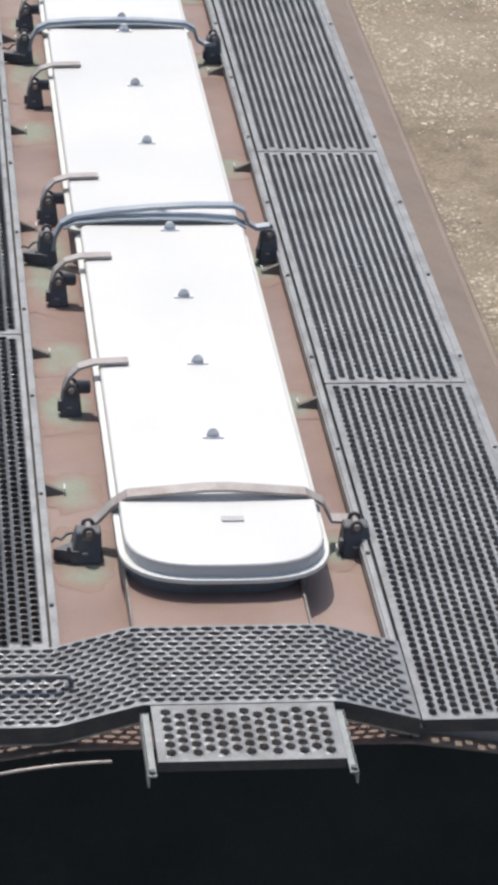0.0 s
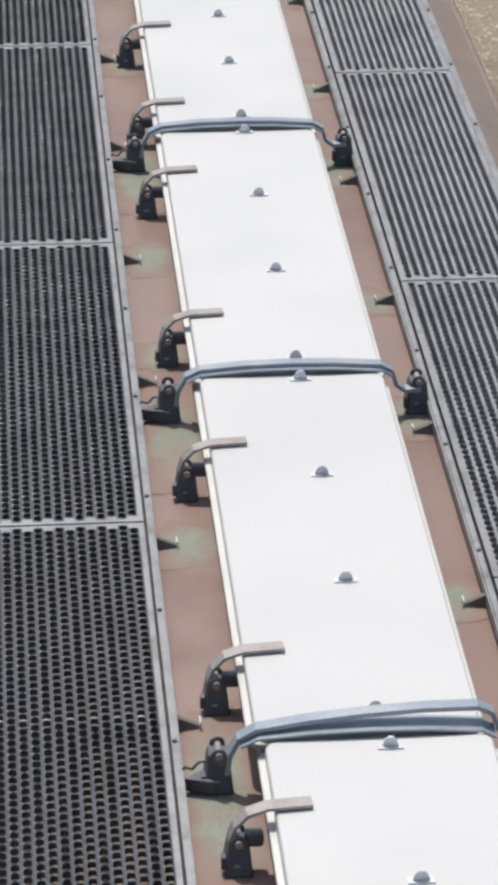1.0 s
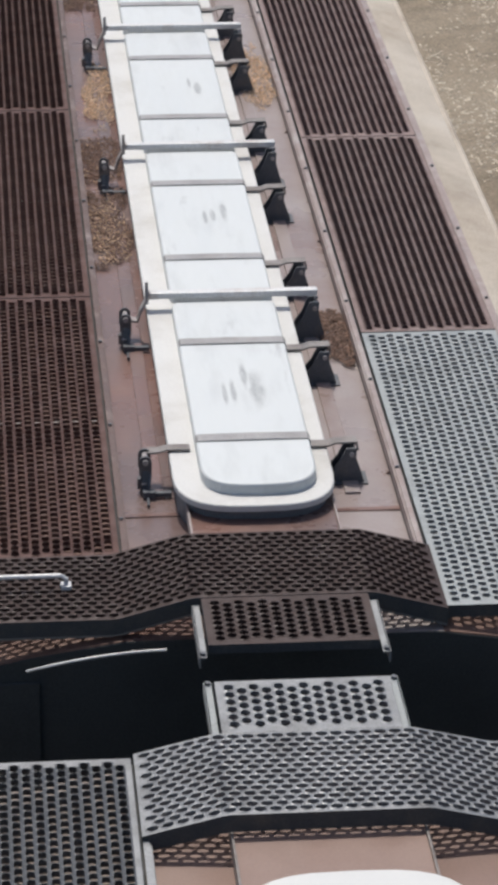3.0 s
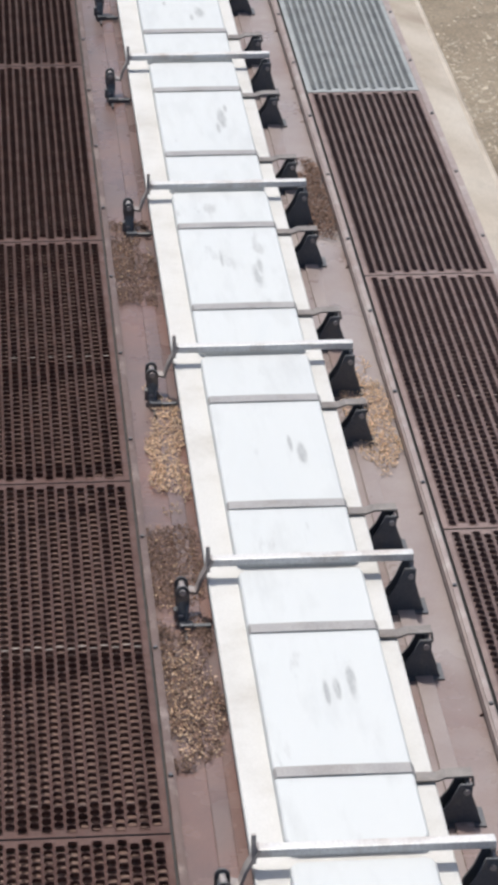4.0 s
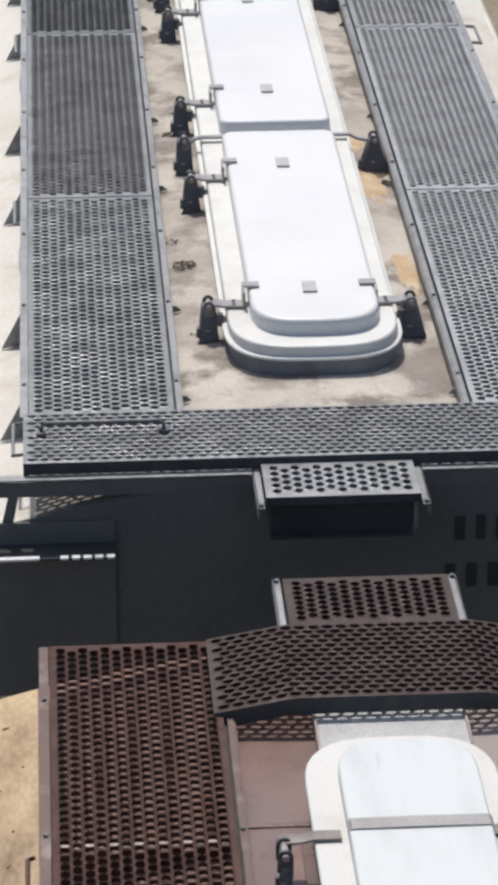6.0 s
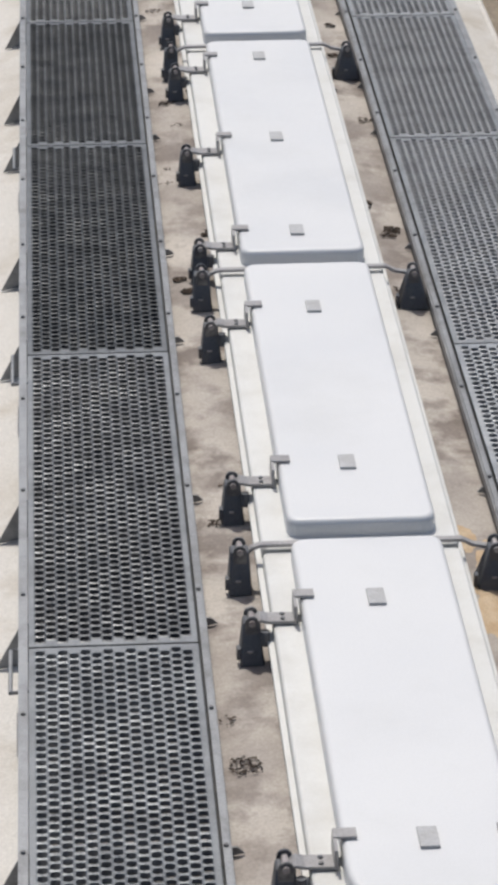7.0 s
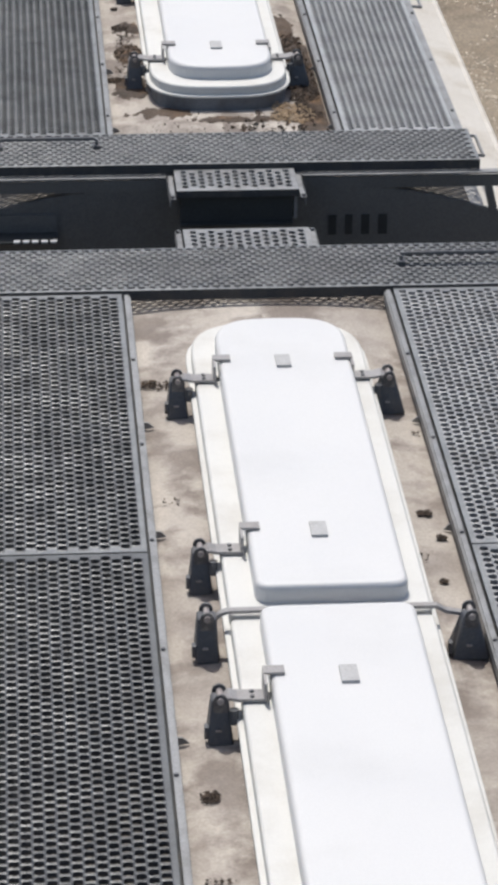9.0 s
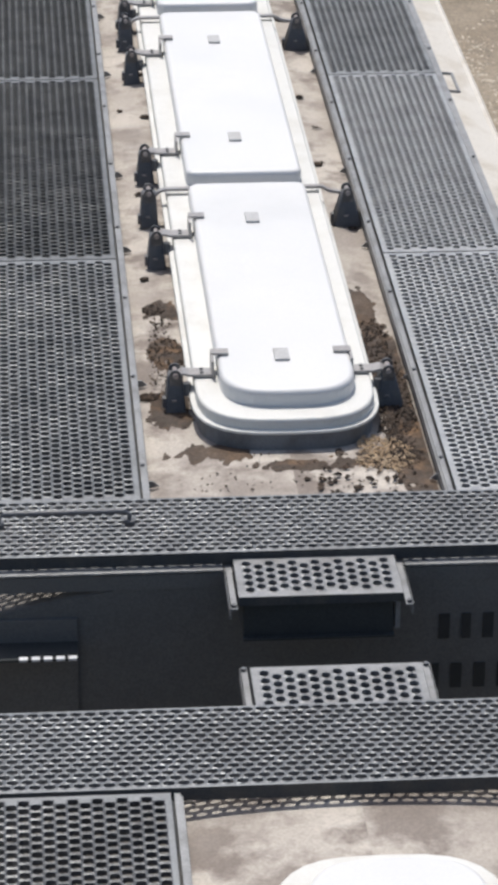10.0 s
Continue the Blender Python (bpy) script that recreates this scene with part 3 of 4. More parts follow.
def platform(car, x0, x1, y0, y1, out, m, arch_h, step_m, arm_m, lip=0.07):
    """A perforated end platform with its crossover step. out: +1 or -1, the way the car's end faces."""
    w, cx = x1 - x0, (x0 + x1) / 2

    def arch(x):
        a = abs(x + cx)
        return arch_h * min(1, max(0, (0.66 - a) / 0.30))

    me = grating("end_platform", w, y1 - y0, 0.036, 0.053, 0.0445, 0.0295, m, margin=0.012, columns=False, arch=arch if arch_h else None, lip=lip, field={"dull_galvanised_steel": FIELD_WALK}.get(m.name))
    p = share("end_platform", me, car, at=(cx, y0, DECK + 0.012))
    reach = 0.375 if arch_h else 0.33
    key = ("step", step_m.name, reach)
    if key not in CACHE:
        CACHE[key] = grating("step_plate", 0.66, reach, *((0.040, 0.048, 0.037, 0.0355) if step_m is PLATE_RUST else (0.053, 0.0460, 0.0365, 0.0460)), step_m, margin=0.026, lip=0.04)
    yo = y1 if out > 0 else y0
    z = arch_h - 0.002 if arch_h else -0.03
    share("step_plate", CACHE[key], p, at=(-cx, (yo - y0) + (0.004 if out > 0 else -0.004 - reach), z))
    for s in (-1, 1):
        ya, yb = sorted((yo - y0 + out * 0.004, yo - y0 + out * (reach + 0.05)))
        edge = yo - y0 + out * (reach + 0.042)
        xa, xb = sorted((s * 0.338, s * 0.366))
        bm = box(bmesh.new(), xa - cx, xb - cx, ya, yb, z - 0.034, z - 0.028)
        xw, xv = sorted((s * 0.362, s * 0.368))
        box(bm, xw - cx, xv - cx, ya, yb, z - 0.075, z - 0.028)
        arm = part("step_arm", bm, arm_m, p)
        cached("arm_bolt", "arm_bolt", lambda: rod([(0, 0, 0), (0, 0, 0.014)], 0.011), BLACK, arm, (s * 0.352 - cx, edge - out * 0.012, z - 0.030))
    # front channel that carries the platform
    bm = bmesh.new()
    yf = yo - y0 - out * 0.03
    prev = None
    for i in range(33):
        x = -w / 2 + w * i / 32
        q = [bm.verts.new((x, yf + dy, arch(x) + dz)) for dy, dz in ((-0.02, -lip - 0.004), (0.02, -lip - 0.004), (0.02, -lip - 0.014), (-0.02, -lip - 0.014))]
        if prev:
            for k in range(4):
                bm.faces.new((prev[k], prev[(k + 1) % 4], q[(k + 1) % 4], q[k]))
        prev = q
    part("platform_channel", bm, arm_m, p)
    return p


def handhold(car, x0, x1, y, m, height=0.07):
    pts = [(x0, y, 0), (x0, y, height * 0.8), (x0 + 0.02, y, height), (x1 - 0.02, y, height), (x1, y, height * 0.8), (x1, y, 0)]
    bar = part("handhold", rod([(a, b, DECK + c) for a, b, c in pts], 0.010), m, car)
    for x in (x0, x1):
        part("handhold_foot", boxed(x - 0.022, x + 0.022, y - 0.024, y + 0.024, DECK + 0.014, DECK + 0.034, bevel=0.006), m, bar)
    return bar


def side_hold(car, side, y, m, reach=0.105):
    x, xo = side * (OUT + 0.02), side * (OUT + reach)
    pts = [(x, y - 0.16, -0.02), (xo, y - 0.16, -0.03), (xo, y + 0.16, -0.03), (x, y + 0.16, -0.02)]
    part("side_handhold", rod([(a, b, DECK + c) for a, b, c in pts], 0.009), m, car)


def stencil(car, y, x0, rows, m):
    """Plain dark bars where the end of the car is lettered."""
    for z, widths in rows:
        x = x0
        for w in widths:
            part("stencil_bar", boxed(x + 0.008, x + w - 0.008, y, y + 0.010, DECK + z, DECK + z + 0.115), m, car)
            x += w + 0.034


def end_ledge(car, y, out, m):
    """A narrow pale sill on a shelf of the end sheet, near its corner, and pale bars that imitate dashes of sun."""
    shelf = part("end_shelf", boxed(-1.50, -0.97, *sorted((y, y + out * 0.150)), DECK - 0.362, DECK - 0.352), WALL_DARK, car)
    part("end_sill", boxed(-1.50, -1.30, *sorted((y + out * 0.145, y + out * 0.172)), DECK - 0.350, DECK - 0.340), m, shelf)
    # added pale bars in place of sunlight falling through the platform holes
    for i in range(5):
        x = -1.21 + i * 0.05
        part("end_tread", boxed(x, x + 0.034, *sorted((y + out * 0.145, y + out * 0.170)), DECK - 0.351, DECK - 0.341), m, shelf)


CACHE = {}


def coaming(car, x0, x1, y0, y1, z, m, depth=0.3):
    cx, hw = (x0 + x1) / 2, (x1 - x0) / 2
    bm = prism([(x + cx, y) for x, y in lid_outline(y0, y1, hw, True, True, depth=depth)], DECK - 0.085, DECK + z)
    part("hatch_coaming", bm, m, car)


def stand(car, x, y, m, h=0.20, w=0.075, foot=0.10, skew=0.0, ears=True, drop=0.0):
    """A solid pressed stand bolted to the roof, wider at its foot, with a bright hinge barrel on top."""
    h += drop
    key = ("stand", m.name, round(h, 4), w, foot, skew)
    if key not in CACHE:
        bm = bmesh.new()
        lo = [bm.verts.new((skew + a * foot / 2, b * 0.075, 0)) for a, b in ((-1, -1), (1, -1), (1, 1), (-1, 1))]
        hi = [bm.verts.new((a * w / 2, b * 0.034, h * 0.84)) for a, b in ((-1, -1), (1, -1), (1, 1), (-1, 1))]
        for k in range(4):
            bm.faces.new((lo[k], lo[(k + 1) % 4], hi[(k + 1) % 4], hi[k]))
        bm.faces.new(lo), bm.faces.new(hi)
        bmesh.ops.bevel(bm, geom=list(bm.edges), offset=0.006, segments=1, affect="EDGES")
        box(bm, skew - foot / 2 - 0.012, skew - foot / 2 + 0.004, -0.055, -0.02, 0.02, 0.07, bevel=0.003)
        bmesh.ops.recalc_face_normals(bm, faces=bm.faces)
        me = bpy.data.meshes.new("hinge_stand")
        bm.to_mesh(me)
        bm.free()
        me.materials.append(m)
        CACHE[key] = me
    ob = share("hinge_stand", CACHE[key], car, at=(x, y, DECK - 0.08 - drop))

    def ear():
        r = 0.027
        pts = [(-r, -0.06), *((-r * math.cos(k * math.pi / 8), r * math.sin(k * math.pi / 8)) for k in range(9)), (r, -0.06)]
        bm = bmesh.new()
        a, b = [bm.verts.new((u, -0.005, v)) for u, v in pts], [bm.verts.new((u, 0.005, v)) for u, v in pts]
        for k in range(len(pts)):
            q = (k + 1) % len(pts)
            bm.faces.new((a[k], a[q], b[q], b[k]))
        bm.faces.new(a), bm.faces.new(b)
        return bm

    for d in (-0.040, 0.040) if ears else ():
        cached(("ear", m.name), "hinge_ear", ear, EAR, ob, (0, d, h * 0.88 - 0.006))
    cached("pin", "hinge_pin", lambda: rod([(0, -0.058, 0), (0, 0.058, 0)], 0.013, n=10), IRON, ob, (0, 0, h * 0.88 - 0.004))
    cached("keeper", "keeper_pin", lambda: box(bmesh.new(), -0.011, 0.011, -0.005, 0.005, -0.004, 0.004, bevel=0.002), IRON, ob, (skew * 0.6 - 0.008, -0.066, h * 0.30))
    return ob


def cached(key, name, make, m, parent, at, label=""):
    if key not in CACHE:
        bm = make()
        bmesh.ops.recalc_face_normals(bm, faces=bm.faces)
        me = bpy.data.meshes.new(name)
        bm.to_mesh(me)
        bm.free()
        me.materials.append(m)
        CACHE[key] = me
    return share(name, CACHE[key], parent, label, at)


def lid_tab():
    """A little pressed tab with a rounded top and a foot."""
    bm = box(bmesh.new(), -0.045, 0.045, -0.018, 0.018, 0, 0.006)
    pts = [(-0.032, 0.0), (0.032, 0.0), (0.020, 0.030), (0.008, 0.042), (-0.008, 0.042), (-0.020, 0.030)]
    a = [bm.verts.new((x, -0.005, z)) for x, z in pts]
    b = [bm.verts.new((x, 0.005, z)) for x, z in pts]
    bm.faces.new(a), bm.faces.new(b)
    for i in range(6):
        j = (i + 1) % 6
        bm.faces.new((a[i], a[j], b[j], b[i]))
    return bm


def end_arc(car, y, m):
    """A thin curved rail just under the roof end, near its corner."""
    pts = [(-1.02 + 0.55 * k / 8, y - 0.075, DECK - 0.085 - 0.075 * (1 - k / 8) ** 1.8) for k in range(9)]
    part("end_arc_rail", rod(pts, 0.0055), m, car)


def pedestal(car, x, ys, m, trim, z=-0.002):
    """The raised plates between the hatch ends and the end platforms, with worn upturned edges."""
    for a, b in ys:
        p = part("roof_pedestal", boxed(-x, x, a, b, DECK - 0.082, DECK + z, bevel=0.006), m, car)
        for s in (-1, 1):
            xa, xb = sorted((s * (x - 0.004), s * (x + 0.006)))
            part("pedestal_edge", boxed(xa, xb, a, b, DECK - 0.05, DECK + z + 0.014, bevel=0.002), trim, p)


def ragged_patch(x0, x1, y0, y1, z):
    """A thin coat of paint with an uneven outline."""
    cx, cy, hx, hy = (x0 + x1) / 2, (y0 + y1) / 2, (x1 - x0) / 2, (y1 - y0) / 2
    bm = bmesh.new()
    mid, rim = bm.verts.new((cx, cy, z)), []
    for k in range(44):
        a = 2 * math.pi * k / 44
        c, q = math.cos(a), math.sin(a)
        r = 0.82 + 0.20 * noise.noise((c * 2.4 + y0, q * 2.4, 1.7)) + 0.07 * noise.noise((c * 8, q * 8, y0))
        rim.append(bm.verts.new((cx + hx * r * math.copysign(abs(c) ** 0.6, c), cy + hy * r * math.copysign(abs(q) ** 0.6, q), z)))
    for k in range(44):
        bm.faces.new((mid, rim[k], rim[(k + 1) % 44]))
    return bm


def brown_car():
    """Car with flat white trough lids, hoops over their joints and arched end platforms."""
    car = tagged(new("covered_hopper_car"), "brown covered hopper car with a long white hatch and grey gratings", "rail car", "cars of the train")
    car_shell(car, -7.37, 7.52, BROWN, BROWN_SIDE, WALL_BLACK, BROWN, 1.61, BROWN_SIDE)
    # west fields dark, east fields pale: the glare on the east side is painted
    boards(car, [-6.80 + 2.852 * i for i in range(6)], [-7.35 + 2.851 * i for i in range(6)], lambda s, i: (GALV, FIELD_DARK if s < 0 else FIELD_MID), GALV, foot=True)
    platform(car, -OUT, IN - 0.01, -7.36, -6.80, -1, GALV, 0.085, GALV, GALV_NEW)
    platform(car, -IN + 0.01, OUT, 6.91, 7.46, 1, GALV, 0.075, GALV, GALV_NEW)
    end_arc(car, -7.37, IRON)
    pedestal(car, 0.34, ((-6.95, -6.2), (6.3, 7.05)), BROWN, LATCH)
    handhold(car, -1.05, -0.60, -7.11, BLACK), handhold(car, 0.72, 1.2, 7.39, BLACK)
    cx, hw = 0.025, 0.42
    coaming(car, cx - 0.375, cx + 0.375, -6.38, 6.45, 0.064, RUBBER)
    joints = (-6.43, -2.93, -0.02, 2.90, 6.50)
    for i, (a, b) in enumerate(zip(joints, joints[1:])):
        g, cx = 0.02, 0.05 if i == 0 else 0.025
        lid = part("hatch_lid", prism([(x + cx, y) for x, y in lid_outline(a + (g if i else 0), b - (g if i < 3 else 0), hw, i == 0, i == 3)], DECK + 0.064, DECK + 0.082, 0.006), LIP, car)
        part("lid_panel", prism([(x + cx, y) for x, y in lid_outline(a + (0.04 if i else 0.028), b - (0.04 if i < 3 else 0.028), hw - 0.024, i == 0, i == 3, depth=0.285)], DECK + 0.082, DECK + 0.135, 0.012), WHITE_WARM, lid)
        for f in ((-5.29, -4.56, -3.84, -3.04), (-2.80, -1.87, -1.0, -0.11), (0.10, 1.06, 1.98, 2.83), (3.06, 3.88, 4.66, 5.46))[i]:
            cached("tab", "lid_tab", lid_tab, TAB, lid, (cx + 0.035, f, DECK + 0.135))
        if i in (0, 3):
            part("lid_plate", boxed(cx, cx + 0.09, *((a + 0.38, a + 0.42) if i == 0 else (b - 0.32, b - 0.28)), DECK + 0.135, DECK + 0.142, bevel=0.002), PAD, lid)
    for y in (-2.93, -0.02, 2.90):
        path = [(cx - 0.50, -0.02), (cx - 0.485, 0.06), (cx - 0.45, 0.125), (cx - 0.39, 0.155), (cx - 0.2, 0.170), (cx, 0.174), (cx + 0.2, 0.170), (cx + 0.39, 0.155), (cx + 0.44, 0.125), (cx + 0.46, 0.06), (cx + 0.50, 0.03), (cx + 0.57, 0.035)]
        # the hoop over the first joint has come loose and stands up from its hinge
        lifted = Matrix.Translation((-0.47, y, DECK)) @ Matrix.Rotation(radians(-3.2 if y < -2 else 0), 4, "Y") @ Matrix.Rotation(radians(2.0 if y < -2 else 0), 4, "Z") @ Matrix.Translation((0.47, 0, 0))
        part("joint_hoop", strip(path, 0.050, 0.018), BLUE, car, at=lifted)
        part("joint_band", strip([(x, z + DECK - 0.012) for x, z in path[2:9]], 0.095, 0.008), BLUE, car, at=(0, y, 0))
        stand(car, -0.50, y + 0.03, BLACK, 0.17), stand(car, 0.585, y + 0.04, BLACK, 0.17)
        cached("hook", "release_hook", lambda: rod([(0.0, 0.0, 0.05), (-0.05, -0.005, 0.045), (-0.075, -0.01, 0.02), (-0.10, -0.012, 0.03), (-0.115, -0.015, 0.012)], 0.006), BLACK, car, (-0.515, y + 0.05, DECK - 0.04))
        cached("wing", "stand_wing", lambda: prism([(-0.10, -0.02), (0.0, -0.05), (0.0, 0.05), (-0.04, 0.03)], 0, 0.05), BLACK, car, (-0.52, y, DECK - 0.07))
    for x0, x1, spans in ((-0.655, -0.33, ((-6.25, -5.60), (-5.58, -5.15), (-4.88, -4.32), (-4.30, -3.78), (-3.76, -2.25), (-1.42, -0.92), (-0.90, 0.42), (0.43, 0.82), (1.45, 1.98), (2.10, 3.50), (4.22, 4.80), (5.7, 6.2))),
                          (0.40, 0.655, ((-6.1, -5.7), (-4.75, -4.35), (-3.3, -2.7), (-1.9, -1.5), (-0.36, 0.2), (0.95, 1.35), (2.5, 3.1), (3.8, 4.2), (5.3, 6.1)))):
        for y0, y1 in spans:
            part("primer_patch", ragged_patch(x0, x1, y0, y1, DECK - 0.0796), GREEN, car)
    for y, cx in ((-5.90, 0.05), (5.93, 0.02)):
        path = [(cx - 0.52, 0.0), (cx - 0.47, 0.04), (cx - 0.42, 0.10), (cx - 0.36, 0.142), (cx - 0.05, 0.168), (cx + 0.05, 0.168), (cx + 0.36, 0.142), (cx + 0.43, 0.10), (cx + 0.47, 0.02), (cx + 0.57, 0.015)]
        part("end_strap", strip([(x, z + DECK + 0.006) for x, z in path], 0.070, 0.012), IRON, car, at=(0, y + (0.075 if y < 0 else 0.0), 0))
        stand(car, cx - 0.52, y - 0.02, BLACK, 0.15, 0.10, 0.13, -0.01), stand(car, cx + 0.56, y, BLACK, 0.15, 0.10, 0.13, 0.01)
        cached("wing", "stand_wing", None, BLACK, car, (cx - 0.56, y - 0.04, DECK - 0.075))
        cached("hook", "release_hook", None, BLACK, car, (cx - 0.55, y + 0.02, DECK - 0.04))
    for y in (-4.58, -3.40, -2.38, -0.72, 0.57, 2.30, 3.27, 4.50):
        path = [(-0.50, 0.035), (-0.482, 0.085), (-0.44, 0.128), (-0.37, 0.148), (-0.22, 0.148)]
        cached("arm", "latch_arm", lambda: strip(path, 0.055, 0.012), IRON, car, Matrix.Translation((-0.47, y, DECK)) @ Matrix.Rotation(radians(5), 4, "Z") @ Matrix.Translation((0.47, 0, 0)))
        stand(car, -0.47, y, BLACK, 0.138, 0.070, 0.095)
        cached("cam", "latch_cam", lambda: box(bmesh.new(), -0.03, 0.035, -0.024, 0.028, 0, 0.05, bevel=0.012), BLACK, car, (-0.42, y - 0.01, DECK + 0.012))
    return car


# smears on each lid: offset across, offset along, half width, half length
SMEARS = (((0.09, 0.0, 0.040, 0.26), (0.04, 0.16, 0.016, 0.22), (-0.02, -0.02, 0.014, 0.17), (-0.06, -0.04, 0.012, 0.15)),
          ((0.12, 0.10, 0.018, 0.20), (0.02, 0.02, 0.012, 0.14), (0.06, 0.06, 0.014, 0.12)),
          ((0.13, -0.05, 0.020, 0.18), (0.09, 0.05, 0.010, 0.12)),
          ((0.12, -0.15, 0.026, 0.20), (0.14, -0.02, 0.014, 0.16), (-0.04, 0.08, 0.009, 0.14)),
          ((0.12, 0.05, 0.024, 0.22), (0.09, -0.12, 0.012, 0.12), (0.15, 0.2, 0.010, 0.10)),
          ((0.13, -0.20, 0.032, 0.16), (0.08, -0.30, 0.012, 0.10), (-0.07, -0.02, 0.010, 0.07)))


def cheek_stand(car, x, y, h):
    """Two sloped cheek plates with a back plate between them, bolted down beside the hatch."""
    def cheek():
        bm = bmesh.new()
        pts = [(-0.045, 0.0), (0.105, 0.0), (0.092, 0.035), (0.064, h * 0.7), (0.066, h), (0.020, h), (-0.010, h * 0.62), (-0.045, h * 0.35)]
        a, b = [bm.verts.new((u, -0.005, v)) for u, v in pts], [bm.verts.new((u, 0.005, v)) for u, v in pts]
        for k in range(len(pts)):
            q = (k + 1) % len(pts)
            bm.faces.new((a[k], a[q], b[q], b[k]))
        bm.faces.new(a), bm.faces.new(b)
        return bm

    ob = cached(("cheek", h), "latch_stand", cheek, BLACK, car, (x, y - 0.036, DECK - 0.08))
    cached(("cheek_b", h), "stand_cheek", cheek, BLACK, ob, (0, 0.072, 0))
    cached(("back", h), "stand_back", lambda: boxed(0.046, 0.060, -0.003, 0.075, 0.0, h * 0.98), BLACK, ob, (0, 0, 0))
    cached("base", "stand_base", lambda: boxed(-0.055, 0.118, -0.025, 0.098, 0.0, 0.008), BLACK, ob, (0, 0, -0.001))
    cached("stand_bolt", "stand_bolt", lambda: rod([(0, -0.012, 0), (0, 0.0, 0)], 0.012), IRON, ob, (0.045, -0.003, h * 0.84))


def maroon_car():
    """Car with narrow white lids, bars over the joints, grey bands, and rusty gratings with two new planks."""
    car = tagged(new("covered_hopper_car"), "dusty maroon covered hopper car with rusty gratings and banded white hatches", "rail car", "cars of the train")
    car_shell(car, -7.13, 7.24, PURPLE, TAN, WALL_DARK, PURPLE, 1.655, TAN_GOLD, PURPLE_PALE, RUST_UNDER)
    boards(car, [-6.57 + 2.755 * i for i in range(6)], [-7.08 + 2.74 * i for i in range(6)],
           lambda s, i: (GALV_NEW, GALV_NEW) if s > 0 and i in (0, 4) else (RUST_DARK if i > 3 else RUSTY, RUSTY if i < 2 else RUST_DARK) if s < 0 else (RUSTY_PALE, RUST_MID), RUST_RAIL, 0.03, (-0.045, -0.012), (-0.04, 0.0), WORN_RAIL)
    platform(car, -OUT, IN - 0.01, -7.12, -6.57, -1, PLATE_RUST, 0.085, PLATE_RUST, GALV)
    platform(car, -IN + 0.01, OUT + 0.1, 6.63, 7.19, 1, PLATE_RUST, 0.055, PLATE_RUST, GALV)
    end_arc(car, -7.13, SILVER)
    pedestal(car, 0.31, ((-6.75, -6.05),), PURPLE, WORN_RAIL)
    pedestal(car, 0.28, ((6.1, 6.8),), PAD, WORN_RAIL, -0.024)
    handhold(car, -1.2, -0.85, -6.85, SILVER), handhold(car, 0.86, 1.36, 7.10, SILVER)
    cx, hw = -0.02, 0.345
    coaming(car, cx - 0.325, cx + 0.325, -6.26, 6.30, 0.046, RUBBER)
    bars = [2.075 * k - 0.02 for k in range(-2, 3)]
    ends = [-6.29, *bars, 6.33]
    flange = part("hatch_flange", prism([(x + cx, y) for x, y in lid_outline(-6.29, 6.33, hw, True, True)], DECK + 0.046, DECK + 0.075, 0.008), LIP_OLD, car)
    for i, (a, b) in enumerate(zip(ends, ends[1:])):
        lid = part("hatch_lid", prism([(x + cx + 0.019, y) for x, y in lid_outline(a + (0.07 if i else 0.10), b - (0.035 if i < 5 else 0.10), hw - 0.098, i == 0, i == 5, r=0.04, depth=0.2)], DECK + 0.075, DECK + 0.125, 0.012), SMUDGED, car)
        for k, (x, dy, hx, hy) in enumerate(SMEARS[i]):
            m = (a + b) / 2 + dy
            part("soot_smear", ragged_patch(cx + x - 1.5 * hx, cx + x + 1.5 * hx, m - hy, m + hy, DECK + 0.1253 + 0.0003 * k), SMEAR, lid)
        for y in ((a + 0.52, b - 0.52) if 0 < i < 5 else (a + 0.56, b - 0.52)):
            if not 0 < i < 5:
                y = {True: [-5.73, -4.69], False: [4.66, 5.67]}[i == 0][0 if y == a + 0.56 else 1]
            part("lid_band", strip([(x, DECK + z) for x, z in ((cx - 0.226, 0.116), (cx - 0.218, 0.128), (cx, 0.130), (cx + 0.257, 0.128), (cx + 0.268, 0.118), (cx + 0.269, 0.080))], 0.066, 0.006), BAND, lid, at=(0, y, 0))
            part("band_latch", strip([(cx + 0.272, DECK + 0.086), (cx + 0.35, DECK + 0.086), (cx + 0.38, DECK + 0.098), (cx + 0.475, DECK + 0.10), (cx + 0.48, DECK + 0.06)], 0.060, 0.008), LATCH, car, at=(0, y, 0))
            cheek_stand(car, cx + 0.405, y - 0.02, 0.165)
            if i in (0, 5) and abs(y) > 5:
                part("band_latch", strip([(cx - 0.252, DECK + 0.086), (cx - 0.35, DECK + 0.086), (cx - 0.385, DECK + 0.076), (cx - 0.46, DECK + 0.072)], 0.055, 0.008), LATCH, car, at=(0, y, 0))
    for y in bars:
        bar = part("joint_bar", boxed(cx - 0.335, cx + 0.475, -0.023, 0.023, DECK + 0.134, DECK + 0.166, bevel=0.006), SILVER, car, at=(0, y, 0))
        part("bar_tip", profile_x([(-0.02, DECK + 0.11), (0.02, DECK + 0.11), (0.006, DECK + 0.215), (-0.006, DECK + 0.215)], cx - 0.352, cx - 0.336), IRON, bar)
        part("bar_bracket", strip([(-0.46, DECK + 0.03), (-0.41, DECK + 0.02), (-0.39, DECK + 0.08), (-0.345, DECK + 0.165)], 0.05, 0.012), IRON, car, at=(0, y, 0))
        cheek_stand(car, cx + 0.415, y - 0.015, 0.195)
